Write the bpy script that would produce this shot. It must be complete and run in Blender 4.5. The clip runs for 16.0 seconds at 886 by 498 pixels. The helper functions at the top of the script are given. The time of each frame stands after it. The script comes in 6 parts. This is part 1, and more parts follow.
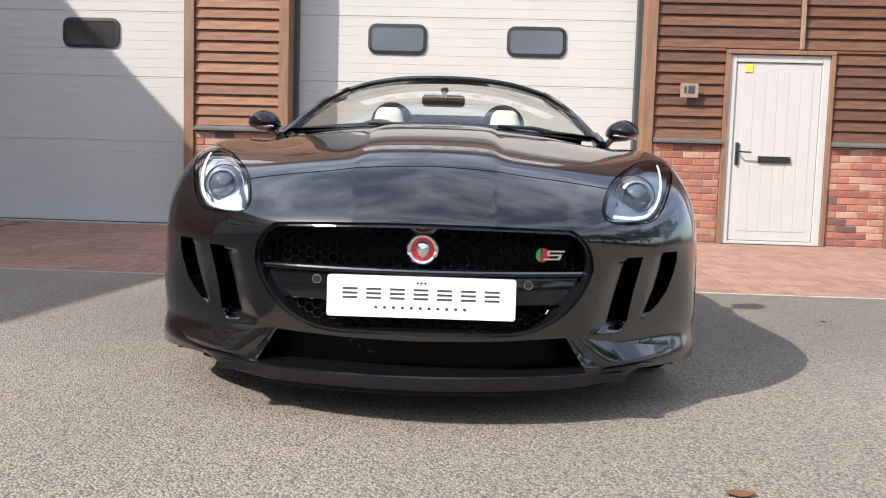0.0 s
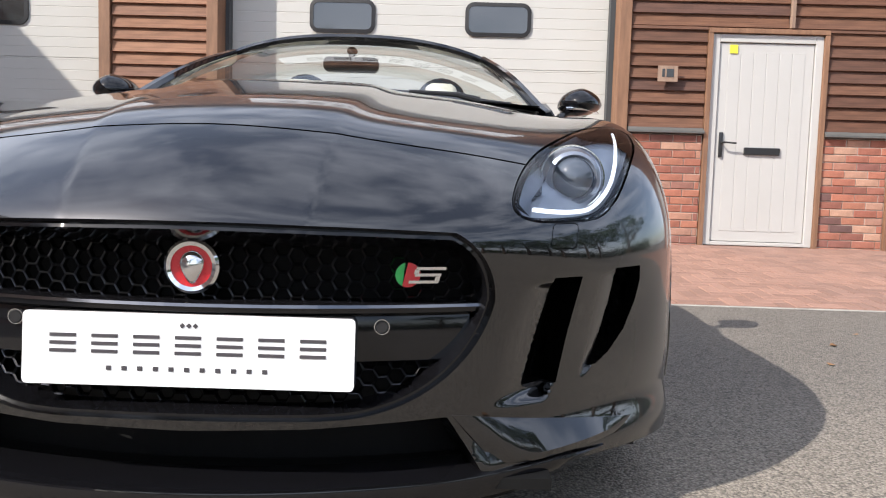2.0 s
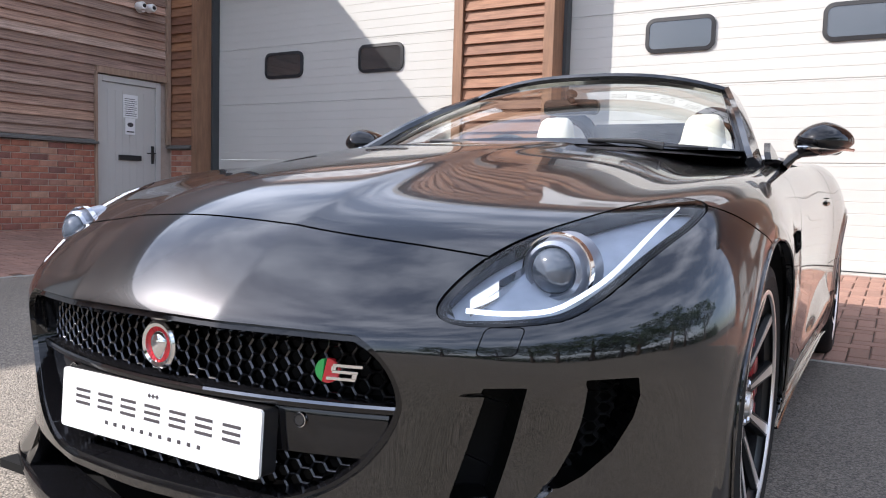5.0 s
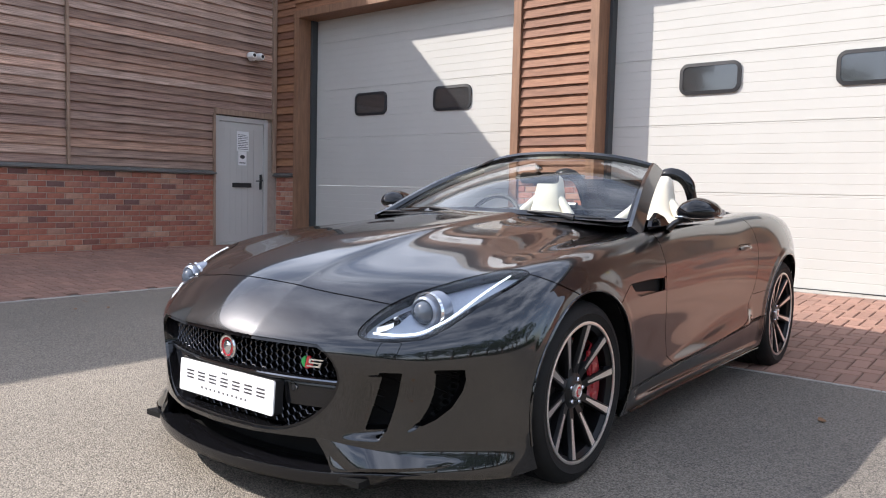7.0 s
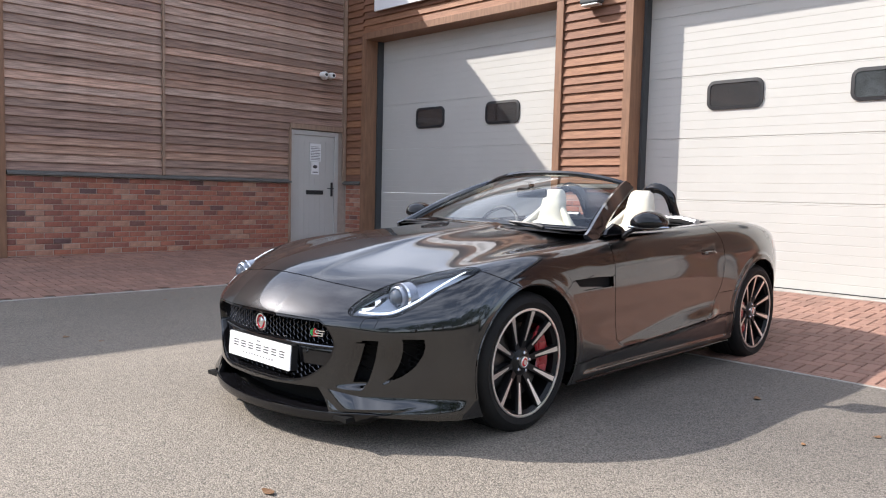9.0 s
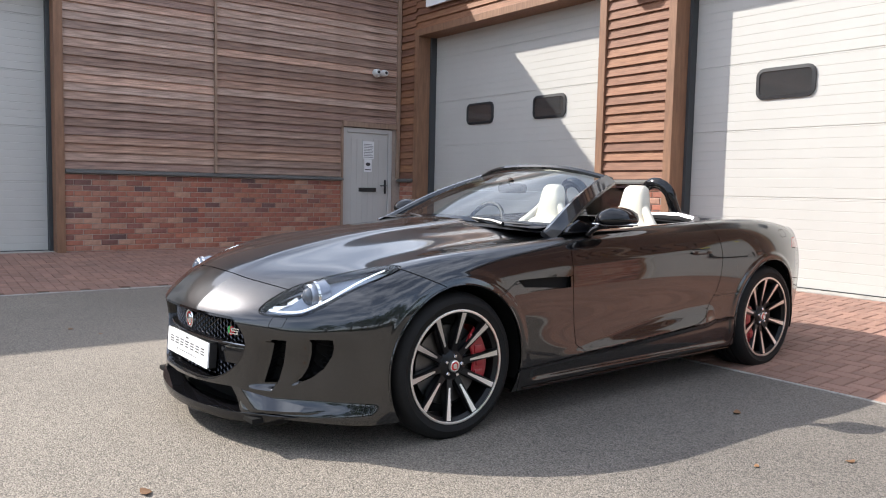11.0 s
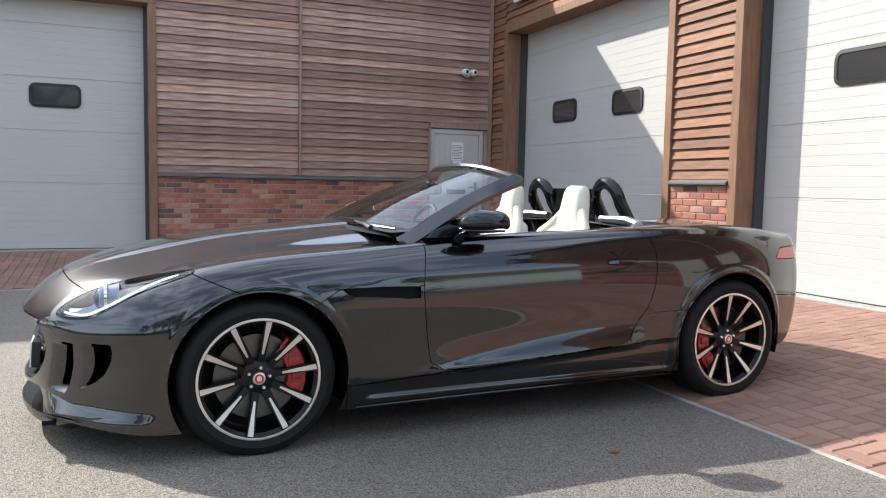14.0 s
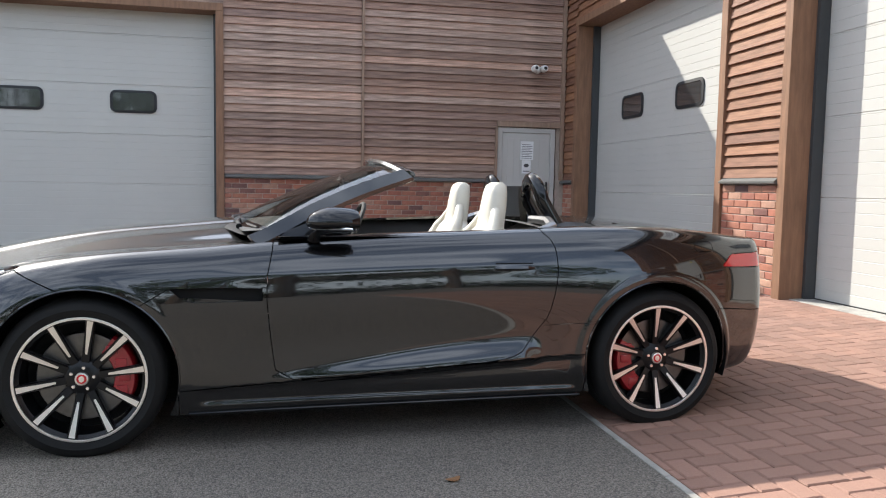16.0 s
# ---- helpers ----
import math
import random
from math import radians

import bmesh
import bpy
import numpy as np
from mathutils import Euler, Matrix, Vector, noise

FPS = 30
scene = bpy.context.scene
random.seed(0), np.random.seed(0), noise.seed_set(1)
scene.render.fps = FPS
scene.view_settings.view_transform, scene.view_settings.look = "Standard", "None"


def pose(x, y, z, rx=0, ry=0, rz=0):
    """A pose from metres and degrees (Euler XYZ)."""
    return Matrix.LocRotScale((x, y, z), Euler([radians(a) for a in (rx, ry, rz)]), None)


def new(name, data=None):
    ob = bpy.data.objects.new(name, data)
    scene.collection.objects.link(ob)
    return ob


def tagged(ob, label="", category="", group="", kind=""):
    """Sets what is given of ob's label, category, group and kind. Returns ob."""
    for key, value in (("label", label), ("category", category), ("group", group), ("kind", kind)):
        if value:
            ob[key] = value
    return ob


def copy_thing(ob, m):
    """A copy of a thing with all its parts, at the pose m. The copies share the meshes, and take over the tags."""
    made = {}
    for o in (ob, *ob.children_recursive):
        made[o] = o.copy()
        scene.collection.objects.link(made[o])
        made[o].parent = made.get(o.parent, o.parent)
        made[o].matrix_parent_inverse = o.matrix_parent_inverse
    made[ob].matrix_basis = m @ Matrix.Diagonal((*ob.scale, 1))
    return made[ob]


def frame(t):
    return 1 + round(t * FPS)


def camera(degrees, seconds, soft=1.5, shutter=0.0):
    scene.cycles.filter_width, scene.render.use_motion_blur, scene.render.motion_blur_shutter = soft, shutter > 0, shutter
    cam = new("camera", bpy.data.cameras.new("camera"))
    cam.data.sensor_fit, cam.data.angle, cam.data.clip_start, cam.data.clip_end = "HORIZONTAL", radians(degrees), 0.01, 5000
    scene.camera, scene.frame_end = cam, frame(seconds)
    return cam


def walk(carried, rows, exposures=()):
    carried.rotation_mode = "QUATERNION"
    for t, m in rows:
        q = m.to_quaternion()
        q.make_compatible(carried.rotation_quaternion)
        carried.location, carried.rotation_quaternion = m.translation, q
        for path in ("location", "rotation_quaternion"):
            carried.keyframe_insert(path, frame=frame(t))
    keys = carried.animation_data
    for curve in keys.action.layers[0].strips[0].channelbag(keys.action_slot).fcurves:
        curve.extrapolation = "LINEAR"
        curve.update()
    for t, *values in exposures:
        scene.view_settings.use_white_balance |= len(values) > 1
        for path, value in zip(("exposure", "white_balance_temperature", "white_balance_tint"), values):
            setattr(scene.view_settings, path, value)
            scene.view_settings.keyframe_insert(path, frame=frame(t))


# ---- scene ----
cam = camera(60.2, 16.0, soft=1.1)
METRES, EYE, TILT, LEAN, TURN = 8.4, 0.675, 0.0, 0.0, 2.4
ROWS = [
    (0.0, 0.0, 0.0, 0.0, 0.13, -4.48, -1.7),
    (0.5, 0.013, 0.0248, -0.0007, -1.12, -4.48, -1.71),
    (1.0, 0.0235, 0.0522, -0.0006, -2.15, -4.45, -1.68),
    (1.5, 0.03, 0.0818, -0.0032, -2.17, -4.47, -1.75),
    (2.0, 0.0378, 0.1093, -0.0043, -1.17, -4.46, -1.72),
    (2.5, 0.0446, 0.1349, -0.0054, 3.72, -4.47, -1.72),
    (3.0, 0.049, 0.1563, -0.0064, 10.32, -4.6, -1.69),
    (3.5, 0.0596, 0.1684, -0.0047, 15.33, -4.65, -1.6),
    (4.0, 0.0772, 0.1664, -0.0001, 20.86, -4.62, -1.64),
    (6.5, 0.2209, 0.0752, 0.0406, 35.09, -4.29, -1.45),
    (7.0, 0.2536, 0.0563, 0.0462, 36.91, -4.26, -1.39),
    (7.5, 0.2855, 0.0365, 0.0508, 38.57, -4.24, -1.37),
    (8.0, 0.3172, 0.02, 0.054, 39.84, -4.21, -1.39),
    (8.5, 0.3437, 0.0065, 0.0556, 41.7, -4.19, -1.41),
    (11.0, 0.4157, 0.0938, 0.0559, 50.72, -4.53, -1.22),
    (11.5, 0.4235, 0.1241, 0.0569, 54.12, -4.57, -1.27),
    (12.0, 0.4337, 0.1533, 0.057, 56.32, -4.61, -1.23),
    (12.5, 0.4469, 0.1841, 0.0576, 57.8, -4.65, -1.18),
    (13.0, 0.4608, 0.2146, 0.058, 59.73, -4.62, -1.24),
    (13.5, 0.4741, 0.2462, 0.0583, 62.35, -4.64, -1.14),
    (14.0, 0.4897, 0.2788, 0.0589, 64.58, -4.65, -1.08),
    (14.5, 0.4996, 0.3162, 0.0588, 67.28, -4.67, -1.18),
    (15.0, 0.5063, 0.3568, 0.0614, 69.83, -4.71, -1.1),
    (15.5, 0.51, 0.3988, 0.0608, 72.05, -4.67, -1.03),
    (16.0, 0.5099, 0.4405, 0.0582, 75.63, -4.67, -1.03),
]
walk(cam, [(t, pose(0, 0, EYE, TILT, LEAN, TURN) @ pose(METRES * x, METRES * y, METRES * z, 90 + pitch, roll, yaw)) for t, x, y, z, yaw, pitch, roll in ROWS],
     exposures=[(0.0, 0.71, 6350, 12), (2.0, 0.62, 6300, 12), (4.0, 0.97, 6100, 14), (7.0, 0.80, 6200, 13), (11.0, 0.85, 6250, 11), (12.5, 0.94, 6050, 8), (16.0, 0.94, 6250, 8)])

# ---- world, sun ----
SUN_DIR = Vector((0.97, 0.72, -1.0)).normalized()          # the way the sunlight travels
world = bpy.data.worlds.new("world")
scene.world = world
world.use_nodes = True
wn, wl = world.node_tree.nodes, world.node_tree.links
sky = wn.new("ShaderNodeTexSky")
sky.sky_type, sky.sun_disc = "NISHITA", False
sky.sun_elevation = math.asin(-SUN_DIR.z)
sky.sun_rotation = math.atan2(-SUN_DIR.x, -SUN_DIR.y)
sky.air_density, sky.dust_density = 1.0, 1.5
tc = wn.new("ShaderNodeTexCoord")
squash = wn.new("ShaderNodeMapping")
squash.inputs["Scale"].default_value = (1.0, 1.0, 2.6)
cloud = wn.new("ShaderNodeTexNoise")
cloud.inputs["Scale"].default_value, cloud.inputs["Detail"].default_value = 3.2, 9.0
cloud.inputs["Roughness"].default_value = 0.58
ramp = wn.new("ShaderNodeValToRGB")
ramp.color_ramp.elements[0].position, ramp.color_ramp.elements[1].position = 0.42, 0.70
ramp.color_ramp.elements[0].color = (0.12, 0.12, 0.12, 1)          # thin haze between the clouds
ramp.color_ramp.elements[1].color = (0.75, 0.75, 0.75, 1)
mix = wn.new("ShaderNodeMix")
mix.data_type = "RGBA"
mix.inputs[7].default_value = (12.2, 12.8, 14.0, 1)
wl.new(tc.outputs["Generated"], squash.inputs["Vector"])
wl.new(squash.outputs[0], cloud.inputs["Vector"])
wl.new(cloud.outputs["Fac"], ramp.inputs[0])
wl.new(ramp.outputs[0], mix.inputs[0])
wl.new(sky.outputs[0], mix.inputs[6])
wl.new(mix.outputs[2], wn["Background"].inputs["Color"])
wn["Background"].inputs["Strength"].default_value = 0.122
sun = new("sun", bpy.data.lights.new("sun", "SUN"))
sun.data.energy, sun.data.angle, sun.data.color = 4.3, radians(0.55), (1.0, 0.93, 0.83)
sun.rotation_mode = "QUATERNION"
sun.rotation_quaternion = SUN_DIR.to_track_quat("-Z", "Y")

# ---- materials ----
def mat(name, color, rough=0.5, metal=0.0, vary=0.0, scale=8.0, stretch=(1, 1, 1), bump=0.0, bump_scale=60.0, second=None,
        coat=0.0, island=0.0, piece=0.0, tones=(), spec=0.5, rough_vary=0.0, fine=0.0, fine_scale=200.0):
    """A principled material with large stains, fine grain, relief and a shift of tone from piece to piece."""
    m = bpy.data.materials.new(name)
    m.use_nodes = True
    n, l = m.node_tree.nodes, m.node_tree.links
    b = n["Principled BSDF"]
    b.inputs["Roughness"].default_value, b.inputs["Metallic"].default_value = rough, metal
    b.inputs["Specular IOR Level"].default_value = spec
    b.inputs["Coat Weight"].default_value, b.inputs["Coat Roughness"].default_value = coat, 0.03
    b.inputs["Base Color"].default_value = (*color, 1)
    co = n.new("ShaderNodeTexCoord")
    mp = n.new("ShaderNodeMapping")
    mp.inputs["Scale"].default_value = stretch
    l.new(co.outputs["Object"], mp.inputs["Vector"])
    out = None
    if vary > 0 or second:
        t = n.new("ShaderNodeTexNoise")
        t.inputs["Scale"].default_value, t.inputs["Detail"].default_value, t.inputs["Roughness"].default_value = scale, 8, 0.62
        l.new(mp.outputs[0], t.inputs["Vector"])
        r = n.new("ShaderNodeMapRange")
        r.inputs[1].default_value, r.inputs[2].default_value = 0.32, 0.68
        l.new(t.outputs["Fac"], r.inputs[0])
        mx = n.new("ShaderNodeMix")
        mx.data_type = "RGBA"
        mx.inputs[6].default_value = (*color, 1)
        mx.inputs[7].default_value = (*(second or [c * (1 - vary) for c in color]), 1)
        l.new(r.outputs[0], mx.inputs[0])
        out = mx.outputs[2]
        if rough_vary:
            rr = n.new("ShaderNodeMapRange")
            rr.inputs[3].default_value, rr.inputs[4].default_value = rough - rough_vary, rough + rough_vary
            l.new(t.outputs["Fac"], rr.inputs[0])
            l.new(rr.outputs[0], b.inputs["Roughness"])
    if tones:
        cr = n.new("ShaderNodeValToRGB")
        while len(cr.color_ramp.elements) < len(tones):
            cr.color_ramp.elements.new(0.5)
        for k, tone in enumerate(tones):
            cr.color_ramp.elements[k].position, cr.color_ramp.elements[k].color = k / (len(tones) - 1), (*tone, 1)
        l.new(n.new("ShaderNodeObjectInfo").outputs["Random"], cr.inputs[0])
        tm = n.new("ShaderNodeMix")
        tm.data_type, tm.blend_type = "RGBA", "MULTIPLY"
        tm.inputs[0].default_value = 1.0
        l.new(cr.outputs[0], tm.inputs[6])
        l.new(out, tm.inputs[7])
        out = tm.outputs[2]
    gains = []
    if fine > 0:
        t2 = n.new("ShaderNodeTexNoise")
        t2.inputs["Scale"].default_value, t2.inputs["Detail"].default_value = fine_scale, 4
        l.new(mp.outputs[0], t2.inputs["Vector"])
        gains.append((t2.outputs["Fac"], fine * 2.2))
    if island > 0:
        gains.append((n.new("ShaderNodeNewGeometry").outputs["Random Per Island"], island))
    if piece > 0:
        gains.append((n.new("ShaderNodeObjectInfo").outputs["Random"], piece))
    for src, amount in gains:
        g = n.new("ShaderNodeMapRange")
        g.inputs[3].default_value, g.inputs[4].default_value = 1 - amount, 1 + amount
        g.clamp = False
        l.new(src, g.inputs[0])
        mul = n.new("ShaderNodeMix")
        mul.data_type, mul.blend_type = "RGBA", "MULTIPLY"
        mul.inputs[0].default_value = 1.0
        if out is None:
            mul.inputs[6].default_value = (*color, 1)
        else:
            l.new(out, mul.inputs[6])
        l.new(g.outputs[0], mul.inputs[7])
        out = mul.outputs[2]
    if out is not None:
        l.new(out, b.inputs["Base Color"])
    if bump > 0:
        t3 = n.new("ShaderNodeTexNoise")
        t3.inputs["Scale"].default_value, t3.inputs["Detail"].default_value = bump_scale, 6
        l.new(mp.outputs[0], t3.inputs["Vector"])
        bp = n.new("ShaderNodeBump")
        bp.inputs["Strength"].default_value, bp.inputs["Distance"].default_value = min(1.0, bump), 0.004
        l.new(t3.outputs["Fac"], bp.inputs["Height"])
        l.new(bp.outputs[0], b.inputs["Normal"])
    return m


def glass(name, tint=(1, 1, 1), gloss=0.02, ior=1.5):
    """Thin sheet glass: clear, with a reflection that grows towards grazing view."""
    m = bpy.data.materials.new(name)
    m.use_nodes = True
    n, l = m.node_tree.nodes, m.node_tree.links
    n.remove(n["Principled BSDF"])
    a, g, f, mx = (n.new("ShaderNode" + k) for k in ("BsdfTransparent", "BsdfGlossy", "Fresnel", "MixShader"))
    a.inputs["Color"].default_value = (*tint, 1)
    g.inputs["Roughness"].default_value, f.inputs["IOR"].default_value = gloss, ior
    l.new(f.outputs[0], mx.inputs[0])
    l.new(a.outputs[0], mx.inputs[1])
    l.new(g.outputs[0], mx.inputs[2])
    l.new(mx.outputs[0], n["Material Output"].inputs["Surface"])
    return m


def emitter(name, color, strength):
    m = mat(name, color, 0.4)
    b = m.node_tree.nodes["Principled BSDF"]
    b.inputs["Emission Color"].default_value, b.inputs["Emission Strength"].default_value = (*color, 1), strength
    return m


def chippings(name, color):
    """Asphalt of rolled stone chippings: every stone has its own tone, worn and stained in large soft patches."""
    m = mat(name, color, 0.88, vary=0.20, scale=0.55)
    n, l = m.node_tree.nodes, m.node_tree.links
    b = n["Principled BSDF"]
    old = b.inputs["Base Color"].links[0].from_socket
    co = n.new("ShaderNodeTexCoord")
    vo = n.new("ShaderNodeTexVoronoi")
    vo.inputs["Scale"].default_value = 145
    l.new(co.outputs["Object"], vo.inputs["Vector"])
    sep = n.new("ShaderNodeSeparateColor")
    l.new(vo.outputs["Color"], sep.inputs[0])
    tone = n.new("ShaderNodeMapRange")
    tone.inputs[3].default_value, tone.inputs[4].default_value = 0.64, 1.36
    l.new(sep.outputs[0], tone.inputs[0])
    gap = n.new("ShaderNodeMapRange")
    gap.inputs[1].default_value, gap.inputs[2].default_value = 0.85, 0.45
    gap.inputs[3].default_value, gap.inputs[4].default_value = 0.45, 1.0
    l.new(vo.outputs["Distance"], gap.inputs[0])
    src = old
    for f in (tone.outputs[0], gap.outputs[0]):
        mu = n.new("ShaderNodeMix")
        mu.data_type, mu.blend_type = "RGBA", "MULTIPLY"
        mu.inputs[0].default_value = 1.0
        l.new(src, mu.inputs[6])
        l.new(f, mu.inputs[7])
        src = mu.outputs[2]
    # darker, slightly bluer tone in front of the doors, with an uneven edge
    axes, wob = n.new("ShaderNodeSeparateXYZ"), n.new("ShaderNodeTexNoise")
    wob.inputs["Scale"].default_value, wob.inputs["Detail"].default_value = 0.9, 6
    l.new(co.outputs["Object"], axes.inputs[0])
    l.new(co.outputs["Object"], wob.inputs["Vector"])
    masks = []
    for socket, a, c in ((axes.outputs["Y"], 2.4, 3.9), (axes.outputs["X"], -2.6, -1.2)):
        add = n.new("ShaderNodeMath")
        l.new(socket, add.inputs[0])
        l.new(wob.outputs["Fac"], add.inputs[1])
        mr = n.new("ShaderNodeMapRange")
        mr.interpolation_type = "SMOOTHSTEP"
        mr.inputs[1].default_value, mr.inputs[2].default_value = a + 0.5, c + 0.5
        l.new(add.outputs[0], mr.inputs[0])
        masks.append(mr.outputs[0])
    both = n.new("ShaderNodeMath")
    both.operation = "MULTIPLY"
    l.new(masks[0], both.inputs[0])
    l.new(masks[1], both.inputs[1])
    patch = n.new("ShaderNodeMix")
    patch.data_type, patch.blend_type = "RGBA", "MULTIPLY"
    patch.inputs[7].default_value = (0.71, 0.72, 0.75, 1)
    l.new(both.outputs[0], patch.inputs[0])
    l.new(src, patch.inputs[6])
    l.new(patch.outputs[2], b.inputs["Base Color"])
    bp = n.new("ShaderNodeBump")
    bp.inputs["Strength"].default_value, bp.inputs["Distance"].default_value = 1.0, 0.004
    bp.invert = True
    l.new(vo.outputs["Distance"], bp.inputs["Height"])
    l.new(bp.outputs[0], b.inputs["Normal"])
    return m


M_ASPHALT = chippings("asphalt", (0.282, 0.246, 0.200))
M_PAVER = mat("red_block", (0.31, 0.175, 0.128), 0.85, second=(0.225, 0.135, 0.105), scale=1.3, bump=0.5, bump_scale=90, piece=0.15, fine=0.16)
M_PAVERS = mat("red_blocks", (0.31, 0.175, 0.128), 0.85, second=(0.225, 0.135, 0.105), scale=1.3, bump=0.5, bump_scale=90, island=0.15, fine=0.16)
M_JOINT = mat("sand_joint", (0.12, 0.085, 0.065), 0.95, vary=0.3, scale=20)
M_KERB = mat("concrete_edging", (0.44, 0.42, 0.38), 0.9, vary=0.45, scale=5, bump=0.5, fine=0.15)
M_BRICK = mat("red_brick", (1.0, 1.0, 1.0), 0.85, second=(0.68, 0.66, 0.66), scale=9, bump=0.7, bump_scale=70, piece=0.12, fine=0.16,
              tones=((0.16, 0.10, 0.095), (0.40, 0.15, 0.10), (0.48, 0.205, 0.13), (0.36, 0.125, 0.085), (0.55, 0.33, 0.23), (0.27, 0.115, 0.09), (0.45, 0.175, 0.11)))
M_MORTAR = mat("mortar", (0.46, 0.38, 0.32), 0.95, vary=0.2, scale=12, bump=0.4, fine=0.15)
M_CEDAR = mat("cedar_board", (1.0, 1.0, 1.0), 0.7, second=(0.52, 0.48, 0.46), scale=2.5, stretch=(1, 1, 22), bump=0.35, bump_scale=40, piece=0.12, fine=0.12,
              tones=((0.37, 0.172, 0.086), (0.24, 0.115, 0.07), (0.41, 0.20, 0.10), (0.30, 0.15, 0.088), (0.20, 0.095, 0.062), (0.35, 0.17, 0.09)))
M_CEDAR_WING = mat("weathered_cedar_board", (1.0, 1.0, 1.0), 0.75, second=(0.30, 0.28, 0.275), scale=2.0, stretch=(1, 1, 26), bump=0.35, bump_scale=40, piece=0.24, fine=0.12,
                   tones=((0.62, 0.44, 0.35), (0.40, 0.25, 0.185), (0.70, 0.51, 0.41), (0.56, 0.35, 0.25), (0.32, 0.21, 0.17), (0.66, 0.43, 0.32)))
M_CEDAR_DARK = mat("dark_cedar_board", (1.0, 1.0, 1.0), 0.72, second=(0.45, 0.42, 0.40), scale=2.5, stretch=(1, 1, 22), bump=0.35, bump_scale=40, piece=0.15, fine=0.12,
                   tones=((0.20, 0.085, 0.045), (0.13, 0.06, 0.038), (0.22, 0.10, 0.052), (0.16, 0.075, 0.045), (0.115, 0.055, 0.038), (0.19, 0.088, 0.048)))
M_TRIMWOOD = mat("cedar_trim", (0.28, 0.150, 0.085), 0.65, second=(0.18, 0.095, 0.055), scale=5, stretch=(5, 5, 0.6), bump=0.2, fine=0.1)
M_BATTEN = mat("weathered_batten", (0.36, 0.25, 0.18), 0.75, second=(0.24, 0.16, 0.115), scale=5, stretch=(5, 5, 0.6), bump=0.2, fine=0.1)
M_SILL = mat("grey_flashing", (0.125, 0.125, 0.118), 0.5, vary=0.25, scale=6)
M_DOOR = mat("pale_grey_steel", (0.53, 0.52, 0.483), 0.42, vary=0.05, scale=1.5, bump=0.05, bump_scale=250)
M_SEAL = mat("black_rubber", (0.018, 0.018, 0.02), 0.6, vary=0.2)
M_STEEL = mat("dark_jamb_steel", (0.05, 0.056, 0.06), 0.5, vary=0.15, scale=4)
M_UPVC = mat("white_upvc", (0.51, 0.50, 0.475), 0.35, vary=0.04, scale=2)
M_DARKPANE = mat("dark_acrylic_pane", (0.035, 0.037, 0.038), 0.08, spec=1.0, coat=1.0, bump=0.03, bump_scale=6)
M_BLACKPL = mat("black_plastic", (0.02, 0.02, 0.021), 0.35, vary=0.2, scale=30)
M_PAPER = mat("white_paper", (0.8, 0.8, 0.8), 0.7, vary=0.04)
M_YELLOW = mat("yellow_sticker", (0.85, 0.75, 0.05), 0.6)
M_WHITEPL = mat("white_plastic", (0.78, 0.78, 0.76), 0.35)
M_ROOF = mat("grey_roof_sheet", (0.16, 0.165, 0.17), 0.5, vary=0.2, scale=2)
M_LEAF = mat("tree_leaf", (0.055, 0.10, 0.03), 0.6, second=(0.035, 0.07, 0.02), scale=3, island=0.35)
M_BARK = mat("bark", (0.12, 0.085, 0.06), 0.9, vary=0.4, scale=9, bump=0.8, bump_scale=30)
# the car
M_PAINT = mat("dark_grey_metallic_paint", (0.0150, 0.0154, 0.0172), 0.33, metal=1.0, coat=1.0, fine=0.16, fine_scale=900, vary=0.06, scale=2)
M_PAINT.node_tree.nodes["Principled BSDF"].inputs["Coat IOR"].default_value = 1.75
M_GLOSS = mat("gloss_black", (0.005, 0.005, 0.006), 0.06)
M_MATTE = mat("matte_black", (0.006, 0.006, 0.006), 0.7, vary=0.2, spec=0.2)
M_TYRE = mat("tyre_rubber", (0.008, 0.008, 0.008), 0.7, spec=0.3, vary=0.25, scale=25, bump=0.2, bump_scale=300)
M_CHROME = mat("chrome", (0.75, 0.75, 0.76), 0.07, metal=1.0)
M_DARKCHROME = mat("dark_chrome", (0.20, 0.20, 0.21), 0.10, metal=1.0)
M_MESH = mat("satin_black_mesh", (0.10, 0.10, 0.105), 0.22, metal=1.0)
M_SATIN = mat("satin_silver", (0.36, 0.36, 0.37), 0.35, metal=1.0)
M_CUTALU = mat("machined_alloy", (0.86, 0.83, 0.80), 0.34, metal=1.0, vary=0.05, scale=40)
M_WHEEL = mat("satin_black_wheel", (0.007, 0.007, 0.008), 0.3, spec=0.3, vary=0.2)
M_DISC = mat("brake_disc_iron", (0.16, 0.155, 0.15), 0.4, metal=1.0, vary=0.2, scale=30)
M_RED = mat("red_caliper_paint", (0.27, 0.010, 0.016), 0.3, coat=0.5)
M_BADGE_RED = mat("red_enamel", (0.60, 0.02, 0.03), 0.25, coat=0.6)
M_BADGE_GREEN = mat("green_enamel", (0.03, 0.42, 0.09), 0.25, coat=0.6)
M_PLATE = mat("white_plate", (0.82, 0.82, 0.82), 0.25)
M_INK = mat("dark_print", (0.05, 0.045, 0.05), 0.5)
M_LEATHER = mat("ivory_leather", (0.72, 0.67, 0.56), 0.5, vary=0.10, scale=6, bump=0.25, bump_scale=140)
M_CABIN = mat("dark_cabin_trim", (0.022, 0.022, 0.024), 0.6, vary=0.25, scale=12, bump=0.2, bump_scale=220)
M_SCREEN = glass("windscreen_glass", (0.84, 0.90, 0.88), 0.01, 1.9)
M_LENS = glass("headlamp_lens", (0.96, 0.98, 1.0), 0.01, 1.45)
